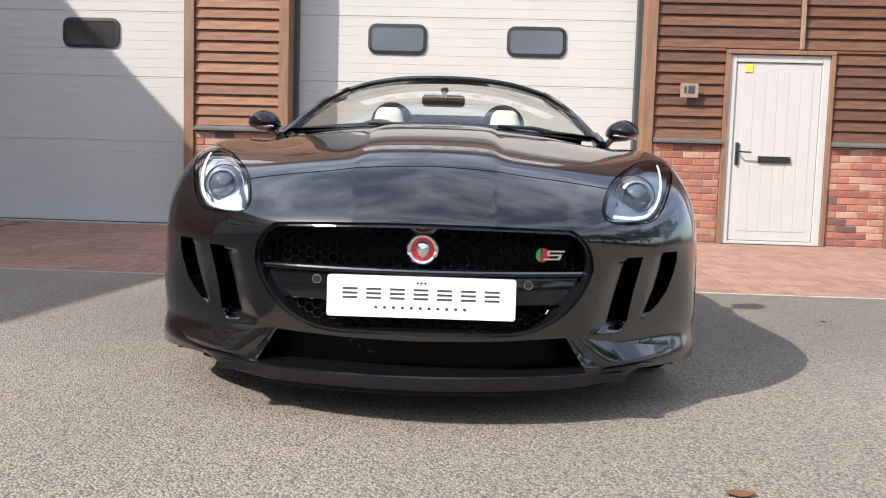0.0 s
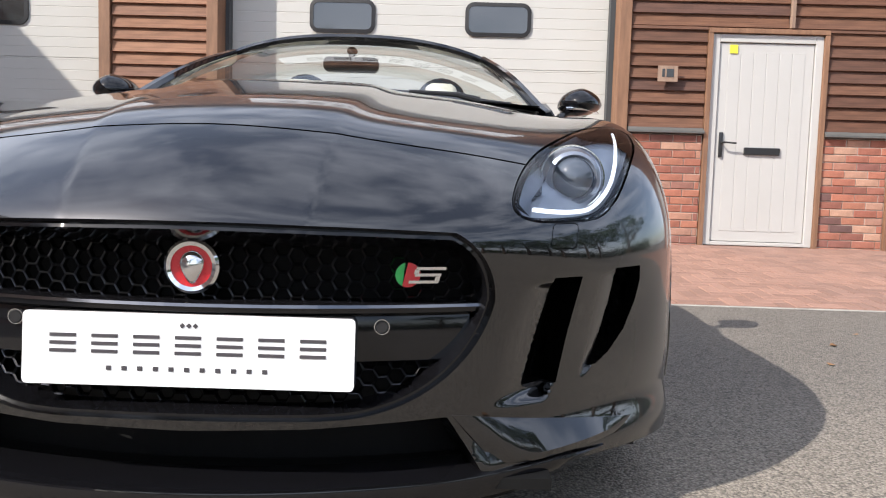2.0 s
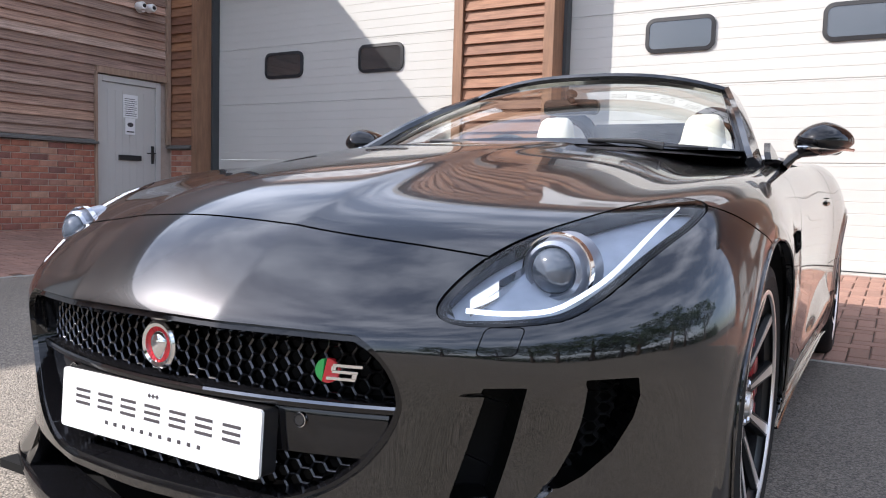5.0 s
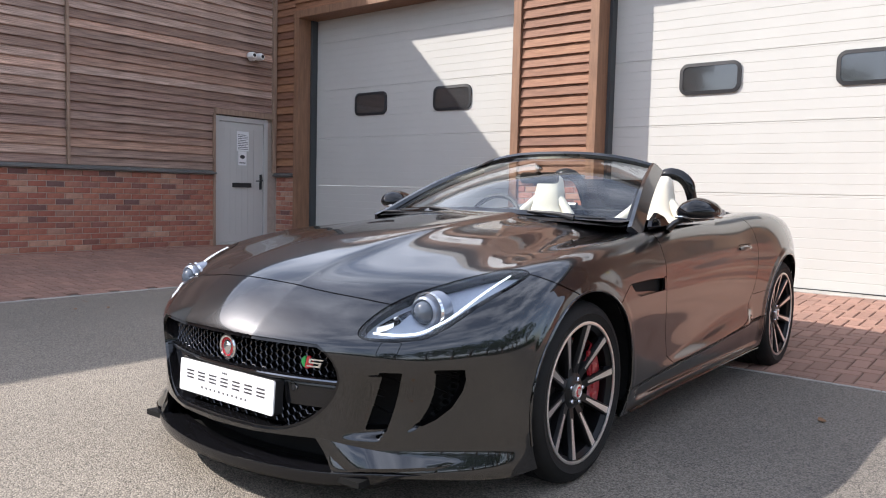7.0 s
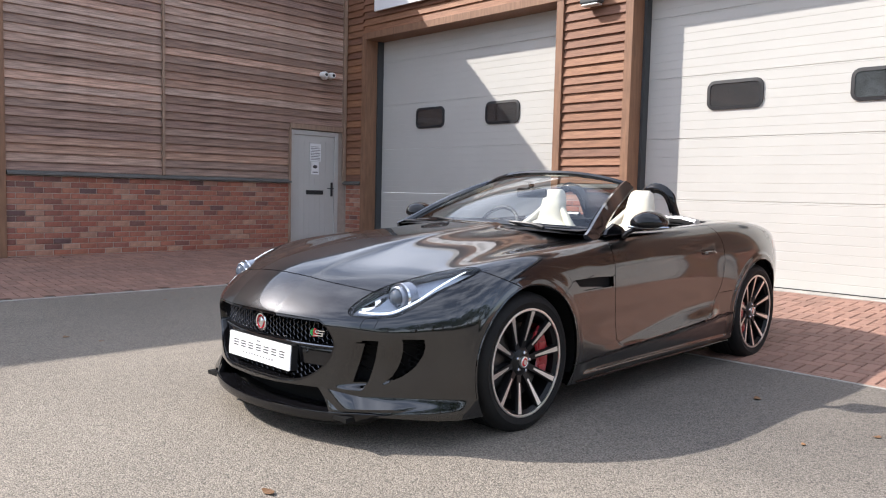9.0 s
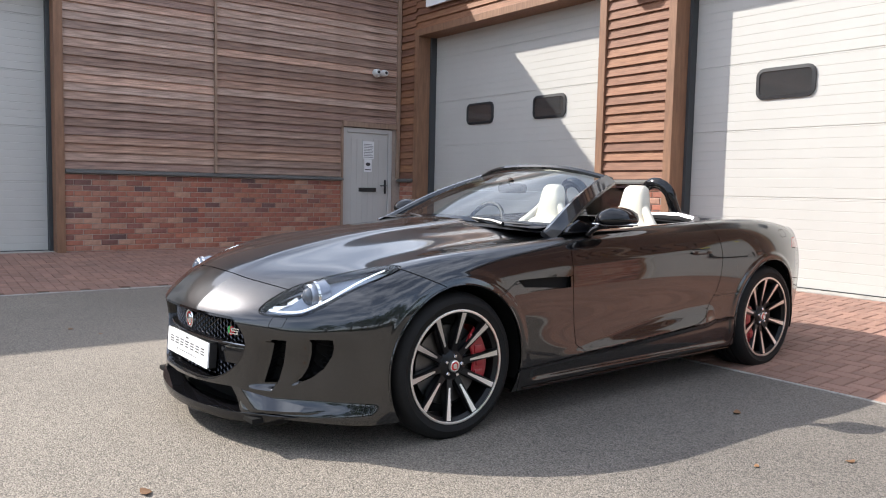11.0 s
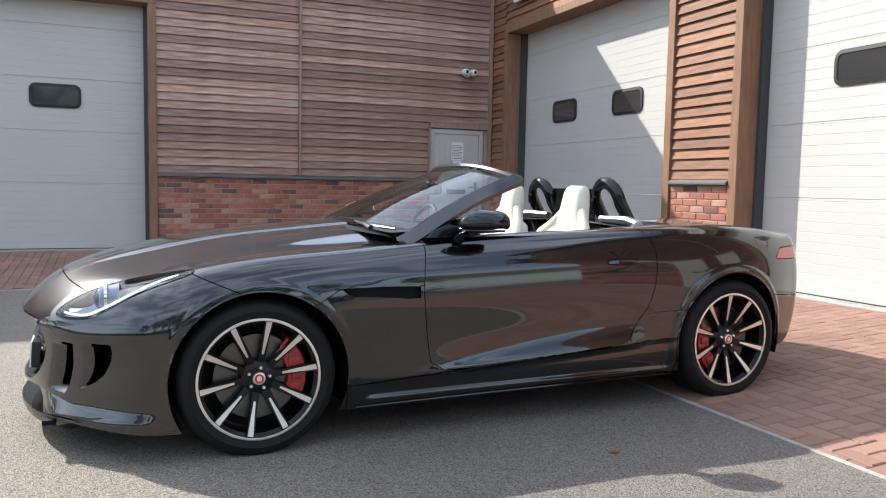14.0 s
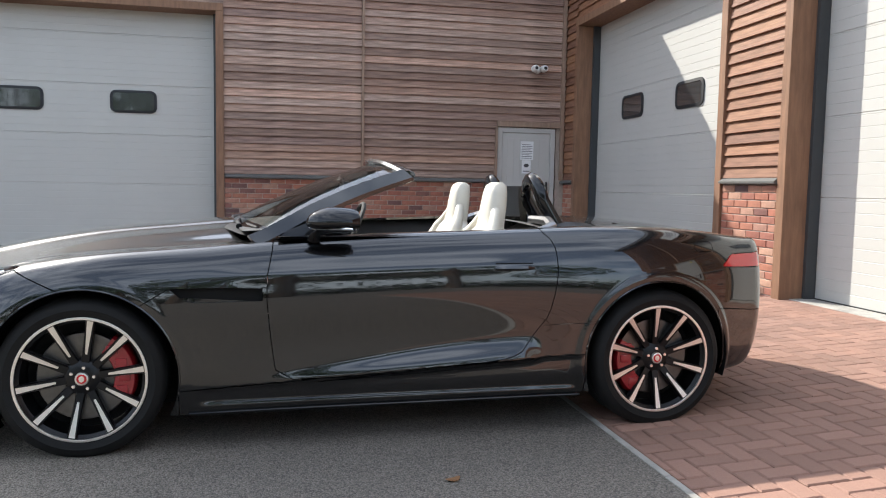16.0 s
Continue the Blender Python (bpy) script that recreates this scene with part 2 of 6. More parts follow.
M_LAMPIN = mat("headlamp_reflector", (0.50, 0.55, 0.64), 0.5, metal=0.15, vary=0.2, scale=20)
M_PROJECTOR = mat("projector_lens", (0.07, 0.085, 0.11), 0.06, spec=0.9)
M_LAMPRING = mat("lamp_ring", (0.26, 0.29, 0.35), 0.3, metal=0.5)
M_DRL = emitter("daytime_light", (0.93, 0.96, 1.0), 1.0)
M_TAIL = mat("red_tail_lens", (0.50, 0.015, 0.02), 0.1, coat=0.8)

# ---- building helpers ----
def mesh_of(name, bm, material, smooth=False):
    me = bpy.data.meshes.new(name)
    bmesh.ops.recalc_face_normals(bm, faces=bm.faces[:])
    bm.to_mesh(me)
    bm.free()
    for m in (material if isinstance(material, (list, tuple)) else [material]):
        me.materials.append(m)
    if smooth:
        for p in me.polygons:
            p.use_smooth = True
        me.set_sharp_from_angle(angle=radians(38))
    return me


def part(name, bm, material, parent=None, label="", smooth=False):
    """One mesh object of a thing; without a parent it is a thing itself."""
    ob = new(name, mesh_of(name, bm, material, smooth))
    ob.parent = parent
    return tagged(ob, label) if label else ob


def thing(name, m, label, category, group="", kind=""):
    ob = new(name)
    ob.matrix_basis = m
    ob.empty_display_size = 0.1
    return tagged(ob, label, category, group, kind)


def box(bm, x0, x1, y0, y1, z0, z1, bevel=0.0):
    vs = bmesh.ops.create_cube(bm, size=1)["verts"]
    for v in vs:
        v.co = Vector((x0 + (v.co.x + 0.5) * (x1 - x0), y0 + (v.co.y + 0.5) * (y1 - y0), z0 + (v.co.z + 0.5) * (z1 - z0)))
    if bevel > 0:
        es = list({e for v in vs for e in v.link_edges})
        bmesh.ops.bevel(bm, geom=es, offset=bevel, segments=2, affect="EDGES", profile=0.6)
    return bm


def boxed(*a, **k):
    return box(bmesh.new(), *a, **k)


def tube(bm, pts, r, n=8, closed=False, flat=1.0):
    """A tube of radius r (a number or one per point) along the points."""
    pts = [Vector(p) for p in pts]
    rs = r if isinstance(r, (list, tuple)) else [r] * len(pts)
    rings = []
    up = Vector((0.13, 0.21, 0.97))
    for i, p in enumerate(pts):
        a = pts[(i - 1) % len(pts)] if closed or i > 0 else p
        b = pts[(i + 1) % len(pts)] if closed or i < len(pts) - 1 else p
        d = (b - a).normalized()
        s = d.cross(up)
        s = s.normalized() if s.length > 1e-4 else Vector((1, 0, 0))
        w = s.cross(d)
        rings.append([bm.verts.new(p + rs[i] * (math.cos(t) * s + flat * math.sin(t) * w)) for t in [2 * math.pi * k / n for k in range(n)]])
    m = len(rings)
    for i in range(m if closed else m - 1):
        q, w = rings[i], rings[(i + 1) % m]
        for k in range(n):
            bm.faces.new((q[k], q[(k + 1) % n], w[(k + 1) % n], w[k]))
    if not closed:
        bm.faces.new(rings[0]), bm.faces.new(rings[-1][::-1])
    return bm


def lathe(bm, profile, n=48, axis="x", centre=(0, 0, 0), arc=(0.0, 1.0)):
    """Turns a profile of (radius, offset along the axis) round the axis."""
    rings = []
    full = arc == (0.0, 1.0)
    c = Vector(centre)
    for k in range(n if full else n + 1):
        t = 2 * math.pi * (arc[0] + (arc[1] - arc[0]) * k / n)
        row = []
        for r, o in profile:
            a, b = r * math.cos(t), r * math.sin(t)
            row.append(bm.verts.new(c + Vector((o, a, b) if axis == "x" else (a, o, b) if axis == "y" else (a, b, o))))
        rings.append(row)
    for k in range(len(rings) if full else len(rings) - 1):
        q, w = rings[k], rings[(k + 1) % len(rings)]
        for i in range(len(profile) - 1):
            bm.faces.new((q[i], q[i + 1], w[i + 1], w[i]))
    return bm


def prism(bm, outline, place, depth):
    """An outline of 2D points, laid by place(u, v, d) at d = 0 and d = depth, closed all round."""
    a = [bm.verts.new(place(u, v, 0.0)) for u, v in outline]
    b = [bm.verts.new(place(u, v, depth)) for u, v in outline]
    bm.faces.new(a), bm.faces.new(b[::-1])
    for i in range(len(a)):
        j = (i + 1) % len(a)
        bm.faces.new((a[i], a[j], b[j], b[i]))
    return bm


def round_rect(w, h, r, n=5):
    out = []
    for cx, cy, t0 in ((w / 2 - r, h / 2 - r, 0), (-w / 2 + r, h / 2 - r, 90), (-w / 2 + r, -h / 2 + r, 180), (w / 2 - r, -h / 2 + r, 270)):
        out += [(cx + r * math.cos(radians(t0 + 90 * k / n)), cy + r * math.sin(radians(t0 + 90 * k / n))) for k in range(n + 1)]
    return out


def smooth01(t):
    t = min(1.0, max(0.0, t))
    return t * t * (3 - 2 * t)


WALL_Y, WING_X, BASE = 8.42, -7.83, 0.17      # faces of the main block and of the wing, ground level along them
DOOR_Y = 8.75


def level(x, y):
    """Height of the ground: flat yard, paved aprons that rise gently to the walls."""
    a = min(1.0, max(0.0, (y - 5.4) / 3.0))
    b = min(1.0, max(0.0, (-5.05 - x) / 2.75))
    return BASE * max(a, b)


# ---- ground ----
xs = [-300, -120, -50, -20, -12] + sorted([-9 + 0.25 * k for k in range(81)] + [-5.07, -5.105]) + [14, 20, 50, 120, 300]
ys = [-300, -120, -50, -20, -9] + sorted([-6 + 0.25 * k for k in range(65)] + [5.415, 5.452]) + [12, 20, 50, 120, 300]
bm = bmesh.new()
grid = [[bm.verts.new((x, y, level(x, min(y, 9)) - (0.055 if (y > 5.45 or x < -5.1) else 0.0))) for y in ys] for x in xs]
for i in range(len(xs) - 1):
    for j in range(len(ys) - 1):
        bm.faces.new((grid[i][j], grid[i + 1][j], grid[i + 1][j + 1], grid[i][j + 1]))
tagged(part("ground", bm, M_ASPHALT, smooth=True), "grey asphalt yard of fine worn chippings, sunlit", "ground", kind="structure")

# ---- main block and wing: backing walls with through openings ----
TOP = 5.35
G1, G2, GL = (-2.10, 1.76), (-7.25, -3.26), (-1.05, 2.94)     # garage openings (along x, x, y)
HEAD = 3.68                                                   # height of their heads


def wall_run(name, spans, openings, put, label):
    """A wall 0.3 m thick along one axis, in slabs round the openings (start, end, foot, head)."""
    b = bmesh.new()
    cuts = sorted({spans[0], spans[1], *[o[0] for o in openings], *[o[1] for o in openings]})
    for a, c in zip(cuts[:-1], cuts[1:]):
        hole = [o for o in openings if o[0] <= a + 1e-6 and o[1] >= c - 1e-6]
        if hole:
            put(b, a, c, hole[0][3], TOP)
        else:
            put(b, a, c, -0.3, TOP)
    return tagged(part(name, b, M_MORTAR), label, "wall", kind="structure")


D19, D20, DC = (2.655, 3.71), (4.43, 5.47), (7.30, 8.27)        # personnel doors


def wider(o, head):
    """An opening left a little larger than the frame that fills it."""
    return (o[0] - 0.025, o[1] + 0.025, 0, head + 0.025)


wall_main = wall_run("wall_main", (-8.2, 6.30), [wider(G1, HEAD), wider(G2, HEAD), wider(D19, 2.2), wider(D20, 2.2)],
                     lambda b, a, c, z0, z1: box(b, a, c, WALL_Y + 0.035, WALL_Y + 0.42, z0, z1), "brick and timber clad wall of a business unit block")
wall_wing = wall_run("wall_wing", (-9.0, 8.455), [wider(GL, HEAD), wider(DC, 2.13)],
                     lambda b, a, c, z0, z1: box(b, WING_X - 0.42, WING_X - 0.035, a, c, z0, z1), "brick and timber clad wing wall in shade")
b = bmesh.new()
box(b, -8.3, 6.3, 13.0, 13.2, -0.3, TOP)
box(b, 6.1, 6.3, 8.85, 12.99, -0.3, TOP)
box(b, -14.2, -14.0, -9.0, 13.2, -0.3, TOP)
box(b, -14.2, -7.9, -9.2, -9.0, -0.3, TOP)
tagged(part("wall_rear", b, M_MORTAR), "plain rear walls of the block", "wall", kind="structure")
b = bmesh.new()
box(b, -7.5, 6.5, 8.25, 13.3, TOP, TOP + 0.22)
box(b, -14.3, -7.56, -9.3, 13.3, TOP, TOP + 0.22)
tagged(part("roof", b, M_ROOF), "grey sheet roof edge over the units", "roof", kind="structure")
b = bmesh.new()
box(b, -14.0, 6.1, 8.9, 13.0, 0.1, 0.16)
box(b, -14.0, -8.3, -9.0, 8.9, 0.1, 0.16)
tagged(part("floor", b, M_KERB), "concrete floor inside the units", "floor", kind="structure")


# ---- garage doors ----
def garage_door(name, a0, a1, m, label, windows):
    """A sectional door: ribbed panels, side seals, rounded windows. Local x runs along it, y into the building."""
    g = tagged(thing(name, m, label, "garage door", "sectional garage doors", "structure"))
    z0, z1 = BASE + 0.01, HEAD + 0.08
    z = z0
    k = 0
    while z < z1 - 0.02:
        top = min(z + (0.945 if k == 0 else 0.735), z1)
        b = bmesh.new()
        rib = 0.1017
        zz = z + 0.0015
        prof = []
        while zz < top - 0.01:
            e = min(zz + rib, top - 0.0015)
            prof += [(zz, 0.0028), (zz + 0.005, 0.0), (e - 0.003, 0.0), (e, 0.0028)]
            zz = e
        prof = [(z + 0.0015, 0.030)] + prof + [(top - 0.0015, 0.030)]
        l = [b.verts.new((a0, y, q)) for q, y in prof]
        r = [b.verts.new((a1, y, q)) for q, y in prof]
        for i in range(len(prof) - 1):
            b.faces.new((l[i], r[i], r[i + 1], l[i + 1]))
        part("panel", b, M_DOOR, g)
        z, k = top, k + 1
    part("seal", boxed(a0, a1, -0.012, 0.04, z0 - 0.03, z0 + 0.012), M_SEAL, g)
    for wx in windows:
        w = part("window", prism(bmesh.new(), round_rect(0.60, 0.275, 0.06), lambda u, v, d, wx=wx: (wx + u, -0.014 + d, 2.345 + v), 0.03), M_DARKPANE, g, "dark acrylic vision pane")
        o, q = round_rect(0.66, 0.335, 0.09), round_rect(0.585, 0.26, 0.055)
        b = bmesh.new()
        rings = [[b.verts.new((wx + u, d, 2.345 + v)) for u, v in src] for src, d in ((o, 0.0), (o, -0.016), (q, -0.022), (q, 0.0))]
        for i in range(3):
            for j in range(len(o)):
                jj = (j + 1) % len(o)
                b.faces.new((rings[i][j], rings[i][jj], rings[i + 1][jj], rings[i + 1][j]))
        part("window_frame", b, M_SEAL, w)
    return g


garage_door("garage_door_1", G1[0] - 0.1, G1[1] + 0.1, pose(0, DOOR_Y, 0), "closed pale grey ribbed sectional garage door, half sunlit", (-0.95, 0.612))
garage_door("garage_door_2", G2[0] - 0.1, G2[1] + 0.1, pose(0, DOOR_Y, 0), "closed pale grey sectional garage door crossed by a slanting shadow", (-6.02, -4.473))
garage_door("garage_door_3", GL[0] - 0.1, GL[1] + 0.1, pose(WING_X - 0.33, 0, 0, 0, 0, 90), "closed pale grey sectional garage door in shade", (0.16, 1.73))


# ---- timber frames, ledges and personnel doors ----
def timber_frame(name, a0, a1, head, m, label, width=0.11, depth=0.40):
    g = thing(name, m, label, "door frame", "timber door surrounds", "structure")
    part("jamb", boxed(a0 - width, a0, -0.03, depth, BASE - 0.02, head, 0.004), M_TRIMWOOD, g)
    part("jamb", boxed(a1, a1 + width, -0.03, depth, BASE - 0.02, head, 0.004), M_TRIMWOOD, g)
    part("head", boxed(a0 - width, a1 + width, -0.034, depth, head + 0.001, head + width, 0.004), M_TRIMWOOD, g)
    if depth > 0.3:
        part("guide", boxed(a0 + 0.001, a0 + 0.04, 0.215, 0.325, BASE, head - 0.002), M_STEEL, g, "dark steel door guide")
        part("guide", boxed(a1 - 0.05, a1 - 0.001, 0.215, 0.325, BASE, head - 0.002), M_STEEL, g, "dark steel door guide")
    return g


ON_MAIN, ON_WING = pose(0, WALL_Y, 0), pose(WING_X, 0, 0, 0, 0, 90)
for nm, span, place in (("frame_1", G1, ON_MAIN), ("frame_2", G2, ON_MAIN), ("frame_3", GL, ON_WING)):
    timber_frame(nm, *span, HEAD, place, "orange-brown cedar surround of a garage door")


def personnel_door(name, a0, a1, head, m, label, hinge_right=True, notices=False, sticker=False):
    """A white panelled door in a white frame, with letter plate and lever handle. Local x along the wall, y into it."""
    g = thing(name, m, label, "door", "unit entrance doors", "structure")
    z0 = BASE + 0.01
    f = part("door_frame", boxed(a0, a0 + 0.075, 0.0, 0.08, z0, head, 0.006), M_UPVC, g)
    box_parts = [(a1 - 0.075, a1, z0, head), (a0 + 0.075, a1 - 0.075, head - 0.075, head), (a0 + 0.075, a1 - 0.075, z0, z0 + 0.035)]
    for x0, x1, q0, q1 in box_parts:
        part("door_frame", boxed(x0, x1, 0.0, 0.08, q0, q1, 0.006), M_UPVC, g)
    l0, l1, s0, s1 = a0 + 0.08, a1 - 0.08, z0 + 0.04, head - 0.08
    leaf = part("door_leaf", boxed(l0, l1, 0.018, 0.07, s0, s1, 0.006), M_UPVC, g)
    step = (l1 - l0 - 0.16) / 6
    for k in range(6):
        part("door_board", boxed(l0 + 0.08 + k * step + 0.004, l0 + 0.08 + (k + 1) * step - 0.004, 0.0145, 0.022, s0 + 0.10, s1 - 0.09, 0.002), M_UPVC, leaf)
    mid = (a0 + a1) / 2
    part("letter_plate", boxed(mid - 0.17, mid + 0.17, -0.008, 0.02, 1.06, 1.13, 0.006), M_BLACKPL, leaf, "black letter plate")
    hx = l0 + 0.05 if hinge_right else l1 - 0.05
    b = boxed(hx - 0.018, hx + 0.018, -0.006, 0.02, 1.03, 1.27, 0.008)
    s = 1 if hinge_right else -1
    tube(b, [(hx, 0.0, 1.17), (hx, -0.05, 1.17), (hx + s * 0.03, -0.055, 1.17), (hx + s * 0.13, -0.055, 1.165)], 0.009)
    part("door_handle", b, M_BLACKPL, leaf, "black lever handle on a long plate", smooth=True)
    if notices:
        part("notice", boxed(mid - 0.10, mid + 0.12, 0.004, 0.009, 1.62, 1.92), M_PAPER, leaf, "white paper notice taped to the door")
        part("notice", boxed(mid - 0.07, mid + 0.08, 0.004, 0.009, 1.40, 1.615), M_PAPER, leaf, "small white notice with a dark symbol")
        b = bmesh.new()
        for k in range(9):
            box(b, mid - 0.08, mid + 0.10 - 0.03 * (k % 3 == 2), 0.002, 0.006, 1.645 + k * 0.027, 1.653 + k * 0.027)
        part("print", b, M_INK, leaf)
        b = prism(bmesh.new(), [(0.045 * math.cos(t), 0.03 * math.sin(t)) for t in [k * math.pi / 7 for k in range(14)]], lambda u, v, d: (mid + 0.005 + u, 0.002 + d, 1.53 + v), 0.004)
        box(b, mid - 0.05, mid + 0.06, 0.002, 0.006, 1.43, 1.445)
        part("print", b, M_INK, leaf)
    if sticker:
        b = boxed(l0 + 0.09, l0 + 0.165, 0.005, 0.011, s1 - 0.10, s1 - 0.02)
        part("sticker", b, M_YELLOW, leaf, "yellow sticker at the top of the door")
    return g


personnel_door("door_1", *D19, 2.20, ON_MAIN, "closed white boarded entrance door with black handle", sticker=True)
personnel_door("door_2", *D20, 2.20, ON_MAIN, "closed white boarded entrance door in brick and timber wall")
personnel_door("door_3", *DC, 2.13, ON_WING, "closed pale door with paper notices, in shade", hinge_right=False, notices=True)
for nm, span, head, place in (("frame_5", D19, 2.205, ON_MAIN), ("frame_6", D20, 2.205, ON_MAIN)):
    timber_frame(nm, *span, head, place, "cedar surround of an entrance door", 0.045, 0.05)
LEDGE = 1.27
ledges = thing("ledge", pose(0, 0, 0), "grey metal flashing ledge between brickwork and boards", "ledge", kind="structure")


def ledge(x0, x1, m):
    b = bmesh.new()
    v = [(-0.060, LEDGE - 0.022), (-0.060, LEDGE - 0.002), (-0.01, LEDGE + 0.03), (0.034, LEDGE + 0.03), (0.034, LEDGE - 0.03)]
    prism(b, v, lambda u, w, d: (x0 + d, u, w), x1 - x0)
    bmesh.ops.transform(b, matrix=m, verts=b.verts[:])
    part("flashing", b, M_SILL, ledges)


PANELS_MAIN = [(-7.83, -7.37), (-3.14, -2.215), (1.88, 2.605), (3.76, 4.38), (5.52, 6.30)]
PANELS_WING = [(3.06, 7.29)]
for a, c in PANELS_MAIN:
    ledge(a, c, ON_MAIN)
for a, c in PANELS_WING + [(-8.9, -1.17)]:
    ledge(a, c, ON_WING)

# upright battens at board joints
battens = thing("batten", pose(0, 0, 0), "slim cedar cover battens over board joints", "batten", kind="structure")


def batten(x, z0, z1, m, w=0.035):
    b = boxed(x - w / 2, x + w / 2, -0.045, 0.0, z0, z1, 0.003)
    bmesh.ops.transform(b, matrix=m, verts=b.verts[:])
    part("batten", b, M_BATTEN, battens)


batten(5.12, LEDGE + 0.03, TOP, ON_WING)
batten(8.375, LEDGE + 0.03, TOP, ON_WING, 0.06)
batten(7.29 - 0.02, BASE, 2.15, ON_WING, 0.03)
b = boxed(7.285, 8.345, -0.03, 0.03, 2.145, 2.228, 0.004)
bmesh.ops.transform(b, matrix=ON_WING, verts=b.verts[:])
part("batten", b, M_BATTEN, battens)
batten(3.39, 2.26, TOP, ON_MAIN)


# ---- small wall fixtures ----
def wall_camera(m):
    g = thing("security_camera", m, "small white twin-head camera on the timber wall", "security camera")
    part("base", lathe(bmesh.new(), [(0.0, -0.05), (0.05, -0.05), (0.055, -0.03), (0.055, 0.03), (0.0, 0.03)], 20, "y"), M_WHITEPL, g, smooth=True)
    for s in (-1, 1):
        h = part("head", lathe(bmesh.new(), [(0.0, -0.13), (0.04, -0.13), (0.055, -0.10), (0.058, -0.02), (0.04, 0.02), (0.0, 0.02)], 20, "y", (s * 0.075, -0.04, 0.01)), M_WHITEPL, g, smooth=True)
        part("lens", lathe(bmesh.new(), [(0.0, -0.135), (0.025, -0.135), (0.025, -0.125)], 16, "y", (s * 0.075, -0.04, 0.01)), M_BLACKPL, h)
    return g


wall_camera(ON_WING @ pose(7.93, -0.03, 3.06))
wl = thing("wall_light", ON_MAIN @ pose(-2.66, -0.04, 3.60), "dark grey bulkhead lamp high on the timber pier", "wall light")
part("housing", boxed(-0.14, 0.14, -0.13, 0.0, -0.06, 0.10, 0.02), M_STEEL, wl)
part("diffuser", boxed(-0.12, 0.12, -0.12, -0.01, -0.085, -0.061, 0.008), M_UPVC, wl)


# ---- the car ----
# Local frame: x across, y towards the tail from the front axle, z up from the ground.
CAR = pose(-0.167, 3.052, 0.0, 0.25, 0, 1.26)
car = thing("sports_car", CAR, "dark grey metallic two-seat roadster, roof down, parked facing out", "car")
WB, R_ARCH, R_TYRE = 2.622, 0.382, 0.343

# feature lines of the body at fourteen stations from nose corner to tail corner
CROWN_Y = (-0.65, -0.46, -0.22, 0.08, 0.45, 0.80, 1.20, 1.60, 2.00, 2.35, 2.68, 2.99, 3.175, 3.275)
CROWN_X = (0.715, 0.815, 0.862, 0.872, 0.862, 0.850, 0.846, 0.848, 0.850, 0.868, 0.866, 0.835, 0.795, 0.765)
CROWN_Z = (0.610, 0.715, 0.795, 0.845, 0.868, 0.895, 0.915, 0.930, 0.945, 0.958, 0.955, 0.925, 0.899, 0.880)
MID_Z = (0.515, 0.590, 0.650, 0.690, 0.690, 0.690, 0.700, 0.710, 0.730, 0.750, 0.750, 0.730, 0.708, 0.690)
MID_X = (0.740, 0.890, 0.940, 0.950, 0.938, 0.926, 0.924, 0.927, 0.938, 0.962, 0.970, 0.925, 0.865, 0.818)
LOW_X = (0.735, 0.900, 0.945, 0.955, 0.934, 0.920, 0.914, 0.915, 0.930, 0.965, 0.970, 0.920, 0.858, 0.810)
SILL_X = (0.742, 0.904, 0.944, 0.945, 0.935, 0.930, 0.930, 0.932, 0.940, 0.958, 0.962, 0.905, 0.838, 0.780)
FOOT_X = (0.738, 0.893, 0.934, 0.920, 0.910, 0.905, 0.905, 0.908, 0.912, 0.930, 0.935, 0.880, 0.805, 0.740)
FOOT_Z = (0.150, 0.138, 0.135, 0.150, 0.160, 0.162, 0.164, 0.165, 0.167, 0.182, 0.210, 0.235, 0.245, 0.250)
MID_Y0 = (-0.665, -0.642, -0.645, -0.652)              # how the corner leans forward, from the middle line down
SPINE_Y = (-0.955, -0.80, -0.52, -0.10, 0.30, 0.66, 1.15, 1.60, 2.02, 2.42, 2.82, 3.18, 3.415, 3.50)
SPINE_Z = (0.598, 0.742, 0.838, 0.915, 0.952, 0.980, 0.965, 0.960, 0.975, 0.990, 0.975, 0.930, 0.888, 0.870)
ACROSS = (0.0, 0.235, 0.30, 0.56, 0.80, 1.0)
RISE = (1.0, 0.99, 0.97, 0.78, 0.22, 0.0)


